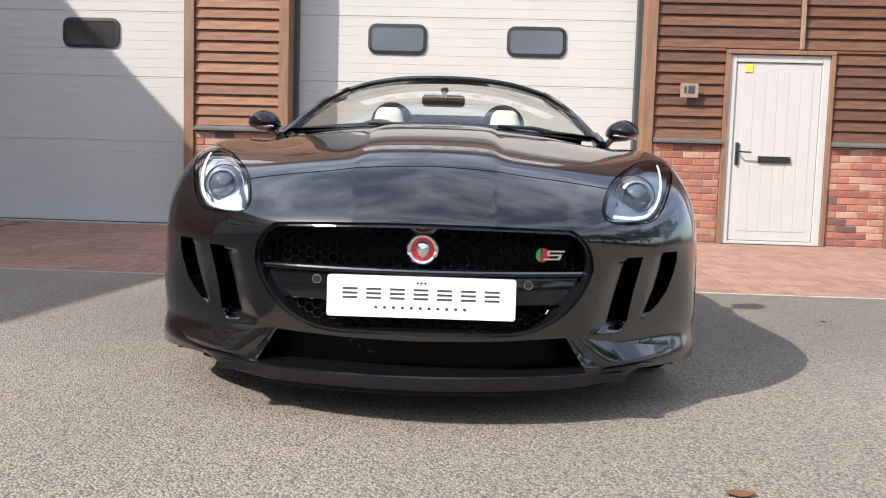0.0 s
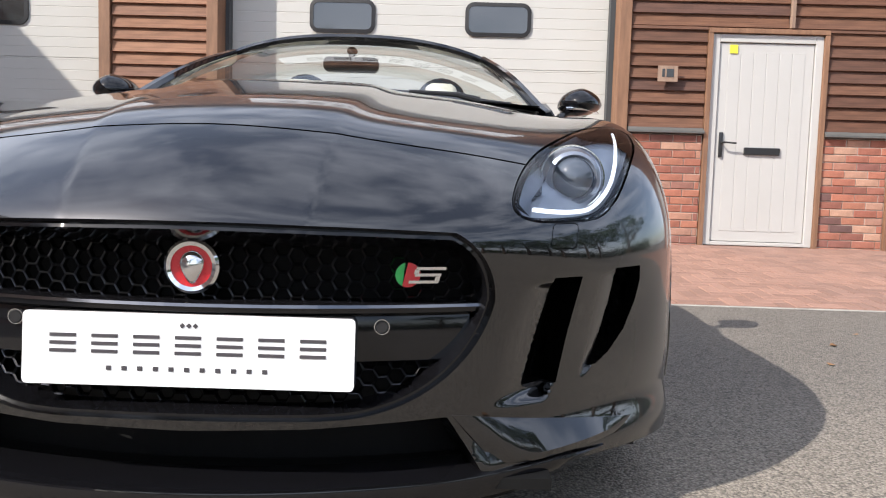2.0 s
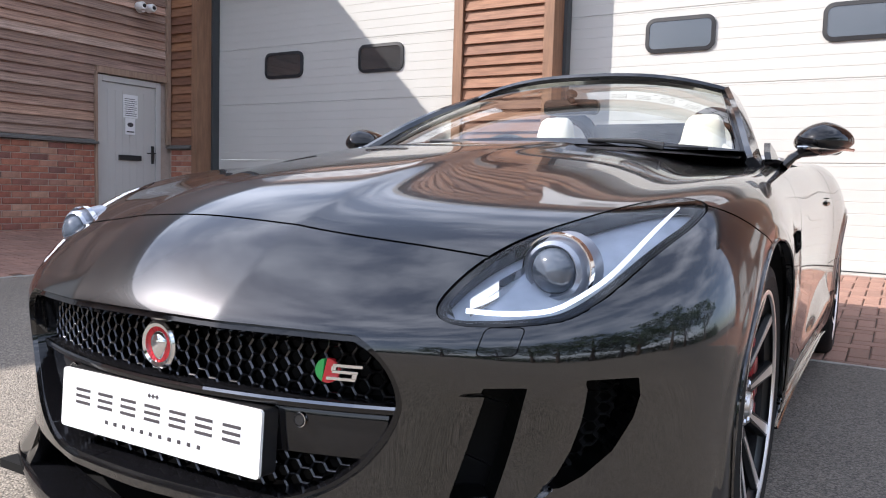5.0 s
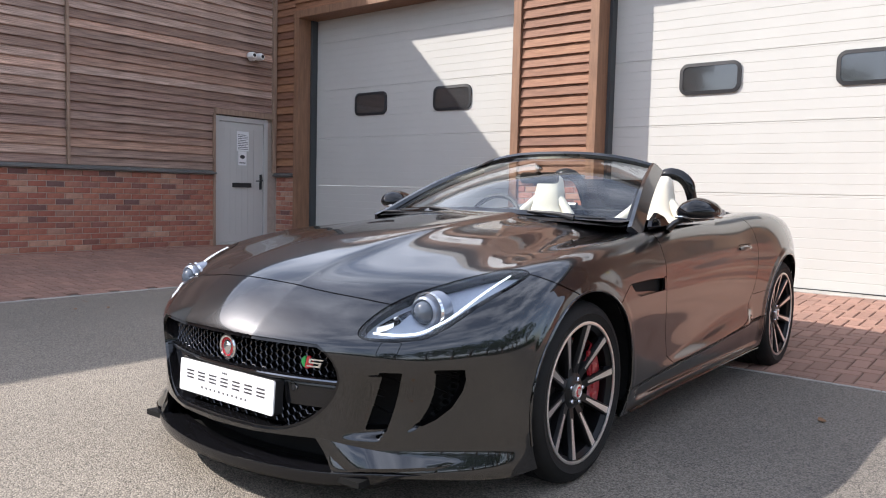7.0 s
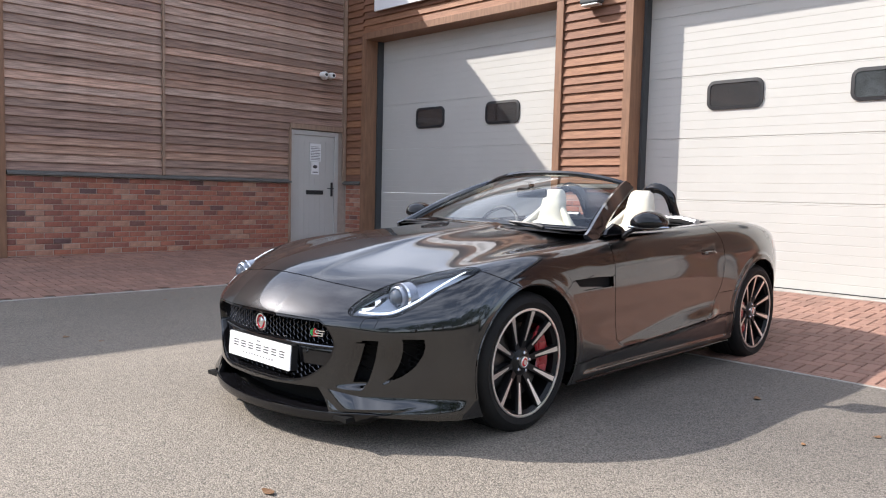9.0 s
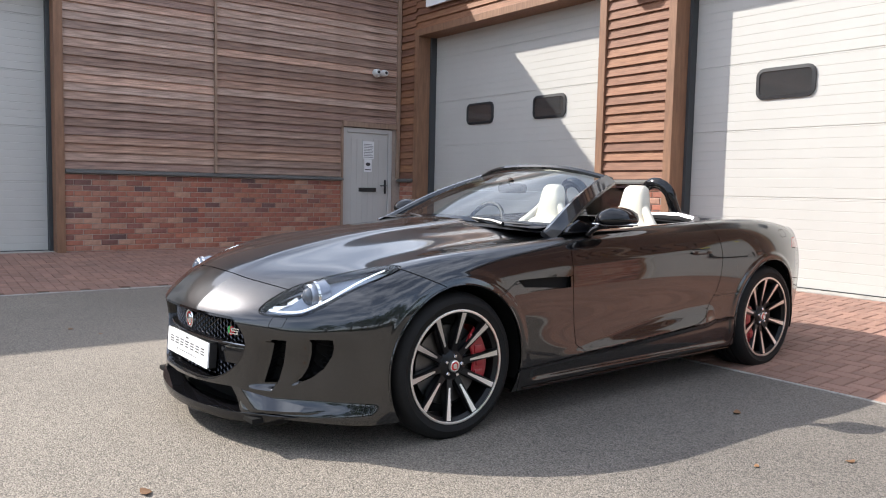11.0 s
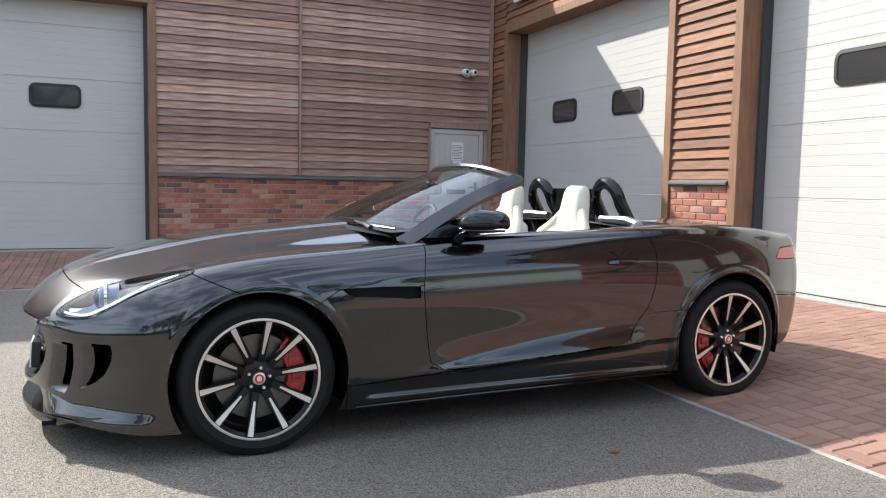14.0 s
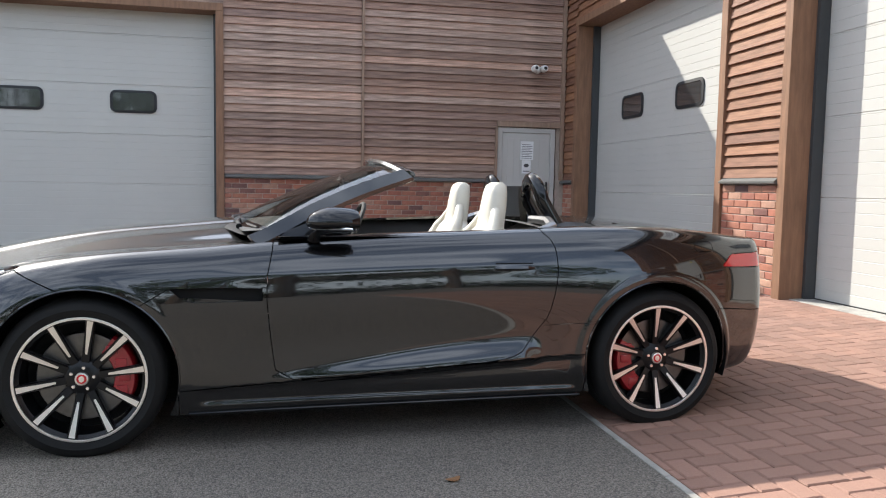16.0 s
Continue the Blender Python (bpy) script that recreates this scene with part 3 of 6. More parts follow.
def body_cage():
    """The half car as three joined patches (top, side, ends), mirrored; returns points and quads."""
    pts, quads, seen = [], [], {}

    def add(p):
        key = (round(p[0], 4), round(p[1], 4), round(p[2], 4))
        if key not in seen:
            seen[key] = len(pts)
            pts.append(p)
        return seen[key]

    def top(i, j):
        f, w = ACROSS[i], RISE[i]
        bow = f ** 2.2 if j in (0, 13) else f ** 1.6
        y = SPINE_Y[j] + (CROWN_Y[j] - SPINE_Y[j]) * bow
        z = CROWN_Z[j] + (SPINE_Z[j] - CROWN_Z[j]) * w
        if 2 <= j <= 5:                    # raised centre of the bonnet, hollow beside it
            z = (SPINE_Z[j], SPINE_Z[j] - 0.003, SPINE_Z[j] - 0.019, SPINE_Z[j] - 0.036, CROWN_Z[j] + 0.002, CROWN_Z[j])[i]
        return (CROWN_X[j] * f, y, z)

    def side(j, k):
        y = CROWN_Y[j]
        if k == 4:
            return top(5, j)
        if j == 0:
            y = MID_Y0[3 - k]
        if j == 13:
            y += (-0.11, -0.03, 0.0, -0.005)[k]
        z = (FOOT_Z[j], 0.5 * (FOOT_Z[j] + 0.42), 0.5, MID_Z[j])
        z = (z[0], 0.285, 0.47 if j else 0.40, z[3])[k]
        return ((FOOT_X, SILL_X, LOW_X, MID_X)[k][j], y, z)

    def end(i, k, j):
        if i == 5:
            return side(j, k)
        if k == 4:
            return top(i, j)
        c = side(j, k)
        f = ACROSS[i]
        if j == 0:
            yc = (-0.955, -0.962, -0.968, -0.970)[k]
        else:
            yc = (3.32, 3.42, 3.46, 3.47)[k]
        zc = ((0.165, 0.262, 0.385, 0.525) if j == 0 else (0.24, 0.33, 0.50, 0.72))[k]
        return (c[0] * f, yc + (c[1] - yc) * f ** 2.3, zc + (c[2] - zc) * f ** 2)

    for s in (1, -1):
        def q(*ps):
            ids = [add((s * p[0], p[1], p[2])) for p in ps]
            quads.append(ids if s > 0 else ids[::-1])
        for j in range(13):
            for i in range(5):
                q(top(i, j), top(i + 1, j), top(i + 1, j + 1), top(i, j + 1))
            for k in range(4):
                q(side(j, k), side(j + 1, k), side(j + 1, k + 1), side(j, k + 1))
        for i in range(5):
            for k in range(4):
                q(end(i, k, 0), end(i + 1, k, 0), end(i + 1, k + 1, 0), end(i, k + 1, 0))
                q(end(i + 1, k, 13), end(i, k, 13), end(i, k + 1, 13), end(i + 1, k + 1, 13))
    return np.array(pts), np.array(quads)


def subdivide(V, F):
    """One step of Catmull and Clark on quads."""
    n = len(V)
    C = V[F].mean(1)
    e = np.sort(np.stack([F, np.roll(F, -1, 1)], 2).reshape(-1, 2), 1)
    E, inv = np.unique(e, axis=0, return_inverse=True)
    inv = inv.reshape(-1)
    fid = np.repeat(np.arange(len(F)), 4)
    cnt = np.bincount(inv, minlength=len(E))
    csum = np.zeros((len(E), 3))
    np.add.at(csum, inv, C[fid])
    mid = V[E].mean(1)
    rim = cnt == 1
    ep = np.where(rim[:, None], mid, (2 * mid + csum / np.maximum(cnt, 1)[:, None] * 2) / 4)
    val = np.zeros(n)
    fs = np.zeros((n, 3))
    np.add.at(fs, F.reshape(-1), np.repeat(C, 4, 0))
    np.add.at(val, F.reshape(-1), 1)
    es, ec = np.zeros((n, 3)), np.zeros(n)
    for a in (0, 1):
        np.add.at(es, E[:, a], mid)
        np.add.at(ec, E[:, a], 1)
    k = val[:, None]
    P = (fs / k + 2 * es / ec[:, None] + (k - 3) * V) / k
    rs, rc = np.zeros((n, 3)), np.zeros(n)
    for a in (0, 1):
        np.add.at(rs, E[rim][:, a], mid[rim])
        np.add.at(rc, E[rim][:, a], 1)
    on = rc > 0
    P[on] = 0.5 * V[on] + 0.5 * rs[on] / rc[on][:, None]
    ids = inv.reshape(-1, 4) + n
    c = np.arange(len(F)) + n + len(E)
    G = np.concatenate([np.stack([F[:, i], ids[:, i], c, ids[:, (i - 1) % 4]], 1) for i in range(4)])
    return np.concatenate([P, ep, C]), G


def smooth_body():
    V, F = body_cage()
    W = V.copy()
    for _ in range(3):                     # draw the cage out so that the smooth skin passes through the feature lines
        a, f = subdivide(W, F)
        a, f = subdivide(a, f)
        W = W + 0.75 * (V - a[:len(V)])
        W[np.abs(V[:, 0]) < 1e-6, 0] = 0
    a, f = W, F
    for _ in range(5):
        a, f = subdivide(a, f)
    return a, f


def rounded(poly, times=2):
    """Cuts the corners of a closed outline."""
    for _ in range(times):
        out = []
        for (a, b), (c, d) in zip(poly, poly[1:] + poly[:1]):
            out += [(0.75 * a + 0.25 * c, 0.75 * b + 0.25 * d), (0.25 * a + 0.75 * c, 0.25 * b + 0.75 * d)]
        poly = out
    return poly


def poly_sdf(u, v, poly, r=0.0):
    """Signed distance to a closed polygon (negative inside), corners rounded by r."""
    d = np.full(u.shape, 1e9)
    sign = np.ones(u.shape)
    m = len(poly)
    for i in range(m):
        (x0, y0), (x1, y1) = poly[i], poly[i - 1]
        ex, ey, wx, wy = x1 - x0, y1 - y0, u - x0, v - y0
        t = np.clip((wx * ex + wy * ey) / (ex * ex + ey * ey), 0, 1)
        d = np.minimum(d, np.hypot(wx - ex * t, wy - ey * t))
        c1, c2, c3 = v >= y0, v < y1, ex * wy > ey * wx
        flip = (c1 & c2 & c3) | (~c1 & ~c2 & ~c3)
        sign = np.where(flip, -sign, sign)
    return sign * d - r


def box_sdf(u, v, cu, cv, hu, hv, r):
    a, b = np.abs(u - cu) - hu + r, np.abs(v - cv) - hv + r
    return np.hypot(np.maximum(a, 0), np.maximum(b, 0)) + np.minimum(np.maximum(a, b), 0) - r


# corner scoops: (height, inner edge, outer edge) from foot to head
SCOOPS = {"inner": ((0.268, 0.470, 0.606), (0.290, 0.478, 0.615), (0.390, 0.509, 0.638), (0.491, 0.545, 0.662)),
          "outer": ((0.288, 0.664, 0.672), (0.311, 0.668, 0.696), (0.335, 0.672, 0.733), (0.375, 0.678, 0.770), (0.430, 0.688, 0.796), (0.470, 0.694, 0.805), (0.501, 0.700, 0.803))}


def scoop_edges(which, z):
    zs, a, b = zip(*SCOOPS[which])
    return np.interp(z, zs, a), np.interp(z, zs, b), zs[0], zs[-1]


def f_intake(p, which, start):
    """The hole at the outer end of a scoop; start: where it begins across the scoop."""
    x, y, z = np.abs(p[:, 0]), p[:, 1], p[:, 2]
    a, b, z0, z1 = scoop_edges(which, z)
    d = np.maximum(np.maximum(a + start * (b - a) - x, x - b), np.maximum(z0 + 0.028 - z, z - z1))
    return np.maximum(d, y + 0.2)


def f_intake_outer(p):
    return f_intake(p, "outer", 0.36)


def f_intake_inner(p):
    return f_intake(p, "inner", 0.50)


def ease(t):
    t = np.clip(t, 0.0, 1.0)
    return t * t * (3 - 2 * t)


CREASE = ((0.40, 0.270), (0.79, 0.300), (1.06, 0.303), (1.32, 0.318), (1.585, 0.338), (1.86, 0.356), (2.30, 0.372))


CREASE_FIT = np.polyfit(*zip(*CREASE), 3)


def crease_z(y):
    """Height of the lower body crease along the side."""
    return np.polyval(CREASE_FIT, np.clip(y, 0.40, 2.30))


def press(V):
    """Presses the finer forms into the smooth body: arch flanges, the scooped door foot, the flared bumper foot, hollows beside the intakes."""
    W = V.copy()
    a, y, z = np.abs(V[:, 0]), V[:, 1], V[:, 2]
    sgn = np.sign(V[:, 0])
    flank = ease((a - 0.72) / 0.10)
    out = np.zeros(len(V))
    for yc, deep in ((0.0, 0.003), (WB, 0.009)):
        rr = np.hypot(y - yc, z - 0.330) - R_ARCH
        out += deep * flank * (1 - ease((rr - 0.030) / 0.022)) * (0.35 + 0.65 * np.clip(rr / 0.034, 0, 1)) * ease((z - 0.20) / 0.12)
    zc = crease_z(y)
    amount = 0.029 * ease((y - 0.55) / 1.1) * (1 - ease((y - 1.90) / 0.16))
    tall = 0.045 + 0.065 * ease((y - 0.7) / 1.1)
    out += flank * amount * np.where(z >= zc, 1 - ease((z - zc) / tall), 1 - 0.9 * ease((zc - z) / 0.045))
    along_side = ease((y - 0.42) / 0.1) * (1 - ease((y - 2.16) / 0.08))
    out -= flank * along_side * 0.012 * ease((zc - z) / 0.03) * ease((z - 0.19) / 0.03)
    line = np.interp(y, (0.35, 0.77, 1.64, 2.1), (0.752, 0.763, 0.789, 0.800))
    out += flank * 0.005 * np.exp(-((z - line) / 0.028) ** 2) * ease((y - 0.45) / 0.3) * (1 - ease((y - 1.7) / 0.5))
    W[:, 0] += sgn * out
    front = ease((-0.36 - y) / 0.08) * ease((a - 0.42) / 0.08)
    foot = 0.030 * front * (1 - ease((z - 0.160) / 0.085))
    W[:, 1] -= foot * 0.75
    W[:, 0] += sgn * foot * 0.3
    for which, deep in (("inner", 0.036), ("outer", 0.028)):
        lo, hi, z0, z1 = scoop_edges(which, z)
        t = np.clip((a - lo) / np.maximum(hi - lo, 0.004), 0, 1.2)
        dip = deep * ease(t / 0.9) * (1 - ease((a - hi + 0.018) / 0.010)) * ease((z - z0 + 0.004) / 0.026) * (1 - ease((z - z1 + 0.020) / 0.014))
        W[:, 1] += dip * (y < -0.3)
    return W


SKIN, QUADS = smooth_body()


def normals_of(V, F):
    d = np.cross(V[F[:, 2]] - V[F[:, 0]], V[F[:, 3]] - V[F[:, 1]])
    out = np.zeros_like(V)
    for k in range(4):
        np.add.at(out, F[:, k], d)
    return out / np.maximum(np.linalg.norm(out, axis=1, keepdims=True), 1e-9)


SKIN_N = normals_of(SKIN, QUADS)       # of the plain form: the way flanges fold
SKIN = press(SKIN)


def f_arch(p):
    x, y, z = np.abs(p[:, 0]), p[:, 1], p[:, 2]
    d = np.minimum(np.hypot(y, z - 0.330), np.hypot(y - WB, z - 0.330)) - R_ARCH
    return np.maximum(d, 0.55 - x)


def f_grille(p):
    x, y, z = np.abs(p[:, 0]), p[:, 1], p[:, 2]
    top = 0.583 - 0.06 * x ** 2
    a = box_sdf(x, z, 0.0, 0.425, 0.494, 0.160, 0.125)
    b = np.hypot(np.maximum(x - 0.24, 0) / 1.0, np.maximum(0.50 - z, 0) * 1.13) - 0.259
    return np.maximum(np.maximum(np.maximum(a, b), z - top), y + 0.6)


LAMP_LINE = [(0.527, -0.190), (0.530, -0.128), (0.552, -0.010), (0.592, 0.123), (0.640, 0.243), (0.722, 0.450), (0.790, 0.537), (0.838, 0.528), (0.830, 0.390),
             (0.812, 0.300), (0.777, 0.154), (0.744, 0.034), (0.705, -0.062), (0.663, -0.112), (0.610, -0.159), (0.555, -0.197)]


def f_lamp(p):
    """The headlamp's outline, drawn over x and the sum of y and z, which both fall towards the nose."""
    x, y, z = np.abs(p[:, 0]), p[:, 1], p[:, 2]
    return np.maximum(poly_sdf(x, y + z, rounded(LAMP_LINE), 0.004), np.maximum(0.52 - z, y + 0.15))


def f_lower(p):
    x, y, z = np.abs(p[:, 0]), p[:, 1], p[:, 2]
    return np.maximum(poly_sdf(x, z, [(-0.1, 0.248), (0.415, 0.258), (0.515, 0.10), (-0.1, 0.10)], 0.005), y + 0.6)


def f_cockpit(p):
    x, y, z = np.abs(p[:, 0]), p[:, 1], p[:, 2]
    front = 0.58 + 0.30 * x ** 2
    return np.maximum(np.maximum(box_sdf(x, y, 0, 1.38, 0.745, 0.90, 0.12), front - y), 0.72 - z)


DOOR_POLY = [(0.815, 1.2), (0.783, 0.907), (0.744, 0.72), (0.765, 0.48), (0.791, 0.300), (1.06, 0.303), (1.32, 0.318), (1.585, 0.338), (1.80, 0.350), (1.905, 0.378), (1.95, 0.425), (2.01, 0.506), (2.05, 0.552), (2.086, 0.687), (2.096, 0.80), (2.085, 0.90), (2.03, 0.955), (2.03, 1.2)]


def f_door(p):
    return np.maximum(poly_sdf(p[:, 1], p[:, 2], rounded(DOOR_POLY, 1)), 0.73 - np.abs(p[:, 0]))


def f_sill(p):
    x, y, z = np.abs(p[:, 0]), p[:, 1], p[:, 2]
    return np.maximum(np.maximum(z - crease_z(y) + 0.004, np.abs(y - 1.31) - 0.93), 0.6 - x)


def f_vent(p):
    return np.maximum(poly_sdf(p[:, 1], p[:, 2], [(0.352, 0.709), (0.391, 0.673), (0.420, 0.656), (0.450, 0.651), (0.730, 0.653), (0.730, 0.704), (0.56, 0.710)], 0.002), 0.7 - np.abs(p[:, 0]))


def f_quarter(p):
    x, y, z = np.abs(p[:, 0]), p[:, 1], p[:, 2]
    return np.maximum(np.maximum(z - 0.508 - 0.04 * (y - 2.0), np.abs(y - 2.1) - 0.3), 0.6 - x)


def f_bumper(p):
    x, y, z = np.abs(p[:, 0]), p[:, 1], p[:, 2]
    a = y + 0.787 - 0.37 * x ** 2
    b = np.maximum((y + 0.30 - (0.80 - z) * 2.3) * 0.4, (0.615 + (y + 0.66) * 0.52 - x) * 0.85)
    return np.minimum(a, b)


def f_fender(p):
    x, y, z = np.abs(p[:, 0]), p[:, 1], p[:, 2]
    line = 0.708 - 0.6 * np.maximum(0.34 - y, 0)
    return np.maximum(np.maximum(z - line, y - 0.9), 0.6 - x)


def f_bonnet(p):
    return p[:, 1] - 0.775


def f_bootlid(p):
    x, y, z = np.abs(p[:, 0]), p[:, 1], p[:, 2]
    return np.maximum(box_sdf(x, y, 0, 2.97, 0.62, 0.60, 0.10), 0.78 - z)


def f_rear_bumper(p):
    x, y, z = np.abs(p[:, 0]), p[:, 1], p[:, 2]
    return np.maximum(z - (0.545 + 0.1 * np.maximum(3.2 - y, 0)), 2.95 - y)


def f_tail_lamp(p):
    x, y, z = np.abs(p[:, 0]), p[:, 1], p[:, 2]
    return np.maximum(poly_sdf(y * 1.0 - 0.55 * (x - 0.75), z, [(2.90, 0.778), (2.985, 0.832), (3.70, 0.842), (3.70, 0.765), (3.05, 0.772)], 0.004), 0.40 - x)


def f_fuel(p):
    return np.maximum(box_sdf(p[:, 1], p[:, 2], 2.88, 0.875, 0.055, 0.024, 0.018), np.where(p[:, 0] > 0.6, -1.0, 1.0))


def f_washer(p):
    x, y, z = np.abs(p[:, 0]), p[:, 1], p[:, 2]
    return np.maximum(box_sdf(x - 0.15 * (z - 0.565), z, 0.622, 0.565, 0.026, 0.022, 0.008), y + 0.3)


def carve(V, F, f, gap=0.0022, reach=0.03):
    """Splits faces at f = 0: (V_in, F_in), (V_out, F_out), each with its rim drawn onto the line."""
    inside = f(V[F].mean(1)) < 0
    res = []
    for keep, target in ((F[inside], -gap), (F[~inside], gap)):
        W = V.copy()
        other = np.zeros(len(V), bool)
        other[F[~inside] if target < 0 else F[inside]] = True
        mine = np.zeros(len(V), bool)
        mine[keep] = True
        ids = np.nonzero(other & mine)[0]
        for _ in range(4):
            if not len(ids):
                break
            p = W[ids]
            g = np.stack([(f(p + d) - f(p - d)) / 0.002 for d in np.eye(3) * 0.001], 1)
            n = SKIN_N[ids]
            g = g - n * (g * n).sum(1, keepdims=True)
            step = (f(p) - target)[:, None] * g / np.maximum((g * g).sum(1, keepdims=True), 0.05)
            ln = np.linalg.norm(step, axis=1, keepdims=True)
            W[ids] = p - step * np.minimum(1, reach / np.maximum(ln, 1e-9))
        res.append((W, keep))
    return res


def panel(name, V, F, material, parent, flange=0.014, label="", offset=0.0):
    """A body panel from skin faces; its rim is folded inwards."""
    used = np.unique(F)
    if not len(used):
        return None
    remap = np.full(len(V), -1)
    remap[used] = np.arange(len(used))
    P, N, Q = V[used] - SKIN_N[used] * offset, SKIN_N[used], remap[F]
    e = np.stack([Q, np.roll(Q, -1, 1)], 2).reshape(-1, 2)
    key = np.sort(e, 1)
    _, inv, cnt = np.unique(key, axis=0, return_inverse=True, return_counts=True)
    rim = e[cnt[inv.reshape(-1)] == 1]
    ids = np.unique(rim)
    back = np.full(len(P), -1)
    back[ids] = len(P) + np.arange(len(ids))
    P = np.concatenate([P, P[ids] - N[ids] * flange])
    walls = np.stack([rim[:, 1], rim[:, 0], back[rim[:, 0]], back[rim[:, 1]]], 1)
    me = bpy.data.meshes.new(name)
    me.from_pydata([tuple(p) for p in P], [], [tuple(int(i) for i in q) for q in np.concatenate([Q, walls])])
    me.materials.append(material)
    for p in me.polygons:
        p.use_smooth = True
    me.set_sharp_from_angle(angle=radians(45))
    ob = new(name, me)
    ob.parent = parent
    return tagged(ob, label) if label else ob


V, F = SKIN, QUADS
for hole in (f_arch, f_grille, f_intake_outer, f_intake_inner, f_lower, f_vent):
    V, F = carve(V, F, hole, 0.0)[1]
F = F[(V[F].mean(1)[:, 2] > 0.06)]
V, F = carve(V, F, f_cockpit, 0.0)[1]
(Vl, Fl), (V, F) = carve(V, F, f_lamp, 0.003)
LENS = (Vl, Fl)
(Vd, Fd), (V, F) = carve(V, F, f_door)
(Vs, Fs), (V, F) = carve(V, F, f_sill)
(Vt, Ft), (V, F) = carve(V, F, f_tail_lamp)
(Vq, Fq), (V, F) = carve(V, F, f_quarter, 0.0015)
(Vb, Fb), (V, F) = carve(V, F, f_bumper)
(Vw, Fw), (Vb, Fb) = carve(Vb, Fb, f_washer, 0.0008)
(Vf, Ff), (V, F) = carve(V, F, f_fender)
(Vh, Fh), (V, F) = carve(V, F, f_bonnet)
(Vk, Fk), (V, F) = carve(V, F, f_bootlid)
(Vr, Fr), (V, F) = carve(V, F, f_rear_bumper)
(Vu, Fu), (V, F) = carve(V, F, f_fuel, 0.0015)


def without_crumbs(F, least=300):
    """Leaves out specks of skin that the seams cut off."""
    label = np.arange(F.max() + 1)
    while True:
        low = label[F].min(1)
        old = label.copy()
        for k in range(4):
            np.minimum.at(label, F[:, k], low)
        label = label[label]
        if (label == old).all():
            break
    ids, inv, cnt = np.unique(label[F[:, 0]], return_inverse=True, return_counts=True)
    return F[cnt[inv.reshape(-1)] >= least]


F = without_crumbs(F)
body = panel("body", V, F, M_PAINT, car, label="dark grey metallic rear quarters and scuttle")
bumper = panel("front_bumper", Vb, Fb, M_PAINT, car, 0.066)
panel("bonnet", Vh, Fh, M_PAINT, car, label="long clamshell bonnet with a raised centre")
panel("boot_lid", Vk, Fk, M_PAINT, car)
panel("rear_bumper", Vr, Fr, M_PAINT, car)
panel("fuel_flap", Vu, Fu, M_PAINT, body)


def halves(V, F):
    c = V[F].mean(1)[:, 0]
    return [(V, F[c > 0]), (V, F[c < 0])]


doors = [panel("door", *h, M_PAINT, car) for h in halves(Vd, Fd)]
for h in halves(Vf, Ff):
    panel("front_wing", *h, M_PAINT, car)
for h in halves(Vq, Fq):
    panel("lower_quarter", *h, M_PAINT, car)
for h in halves(Vs, Fs):
    panel("sill", *h, M_PAINT, car)
tails = [panel("tail_lamp", *h, M_TAIL, car, label="red wrap-round tail lamp") for h in halves(Vt, Ft)]
for h in halves(Vw, Fw):
    panel("washer_cover", *h, M_PAINT, bumper)
lamps = [panel("headlamp", *h, M_LENS, car, 0.003, "clear swept-back headlamp") for h in halves(*LENS)]


# ---- car: helpers on the skin ----
def on_side(y, z, s=1):
    """The body surface beside the point (y, z)."""
    d = (SKIN[:, 1] - y) ** 2 + (SKIN[:, 2] - z) ** 2 + np.where(SKIN[:, 0] * s > 0.55, 0, 9)
    i = np.argpartition(d, 6)[:6]
    w = 1 / (d[i] + 1e-5)
    return Vector((float((SKIN[i, 0] * w).sum() / w.sum()), y, z))


def on_plan(x, y):
    """The height of the bodywork over (x, y)."""
    d = (SKIN[:, 0] - x) ** 2 + (SKIN[:, 1] - y) ** 2 + np.where(SKIN[:, 2] > 0.56, 0, 9)
    i = np.argpartition(d, 6)[:6]
    w = 1 / (d[i] + 1e-5)
    return float((SKIN[i, 2] * w).sum() / w.sum())


def nose(x, back=0.0):
    return -0.963 + 0.42 * x * x + back


def along(xs, z, back):
    return [(x, nose(x, back), z) for x in xs]


def span(a, b, n):
    return [a + (b - a) * k / n for k in range(n + 1)]


def ribbon(bm, rows, thick):
    """A curved sheet through rows of points, thickened along y."""
    fr = [[bm.verts.new(p) for p in r] for r in rows]
    bk = [[bm.verts.new((p[0], p[1] + thick, p[2])) for p in r] for r in rows]
    n, m = len(rows), len(rows[0])
    for i in range(n - 1):
        for j in range(m - 1):
            bm.faces.new((fr[i][j], fr[i][j + 1], fr[i + 1][j + 1], fr[i + 1][j]))
            bm.faces.new((bk[i][j], bk[i + 1][j], bk[i + 1][j + 1], bk[i][j + 1]))
    for a in range(m - 1):
        bm.faces.new((fr[0][a], bk[0][a], bk[0][a + 1], fr[0][a + 1]))
        bm.faces.new((fr[-1][a], fr[-1][a + 1], bk[-1][a + 1], bk[-1][a]))
    for a in range(n - 1):
        bm.faces.new((fr[a][0], fr[a + 1][0], bk[a + 1][0], bk[a][0]))
        bm.faces.new((fr[a][-1], bk[a][-1], bk[a + 1][-1], fr[a + 1][-1]))
    return bm


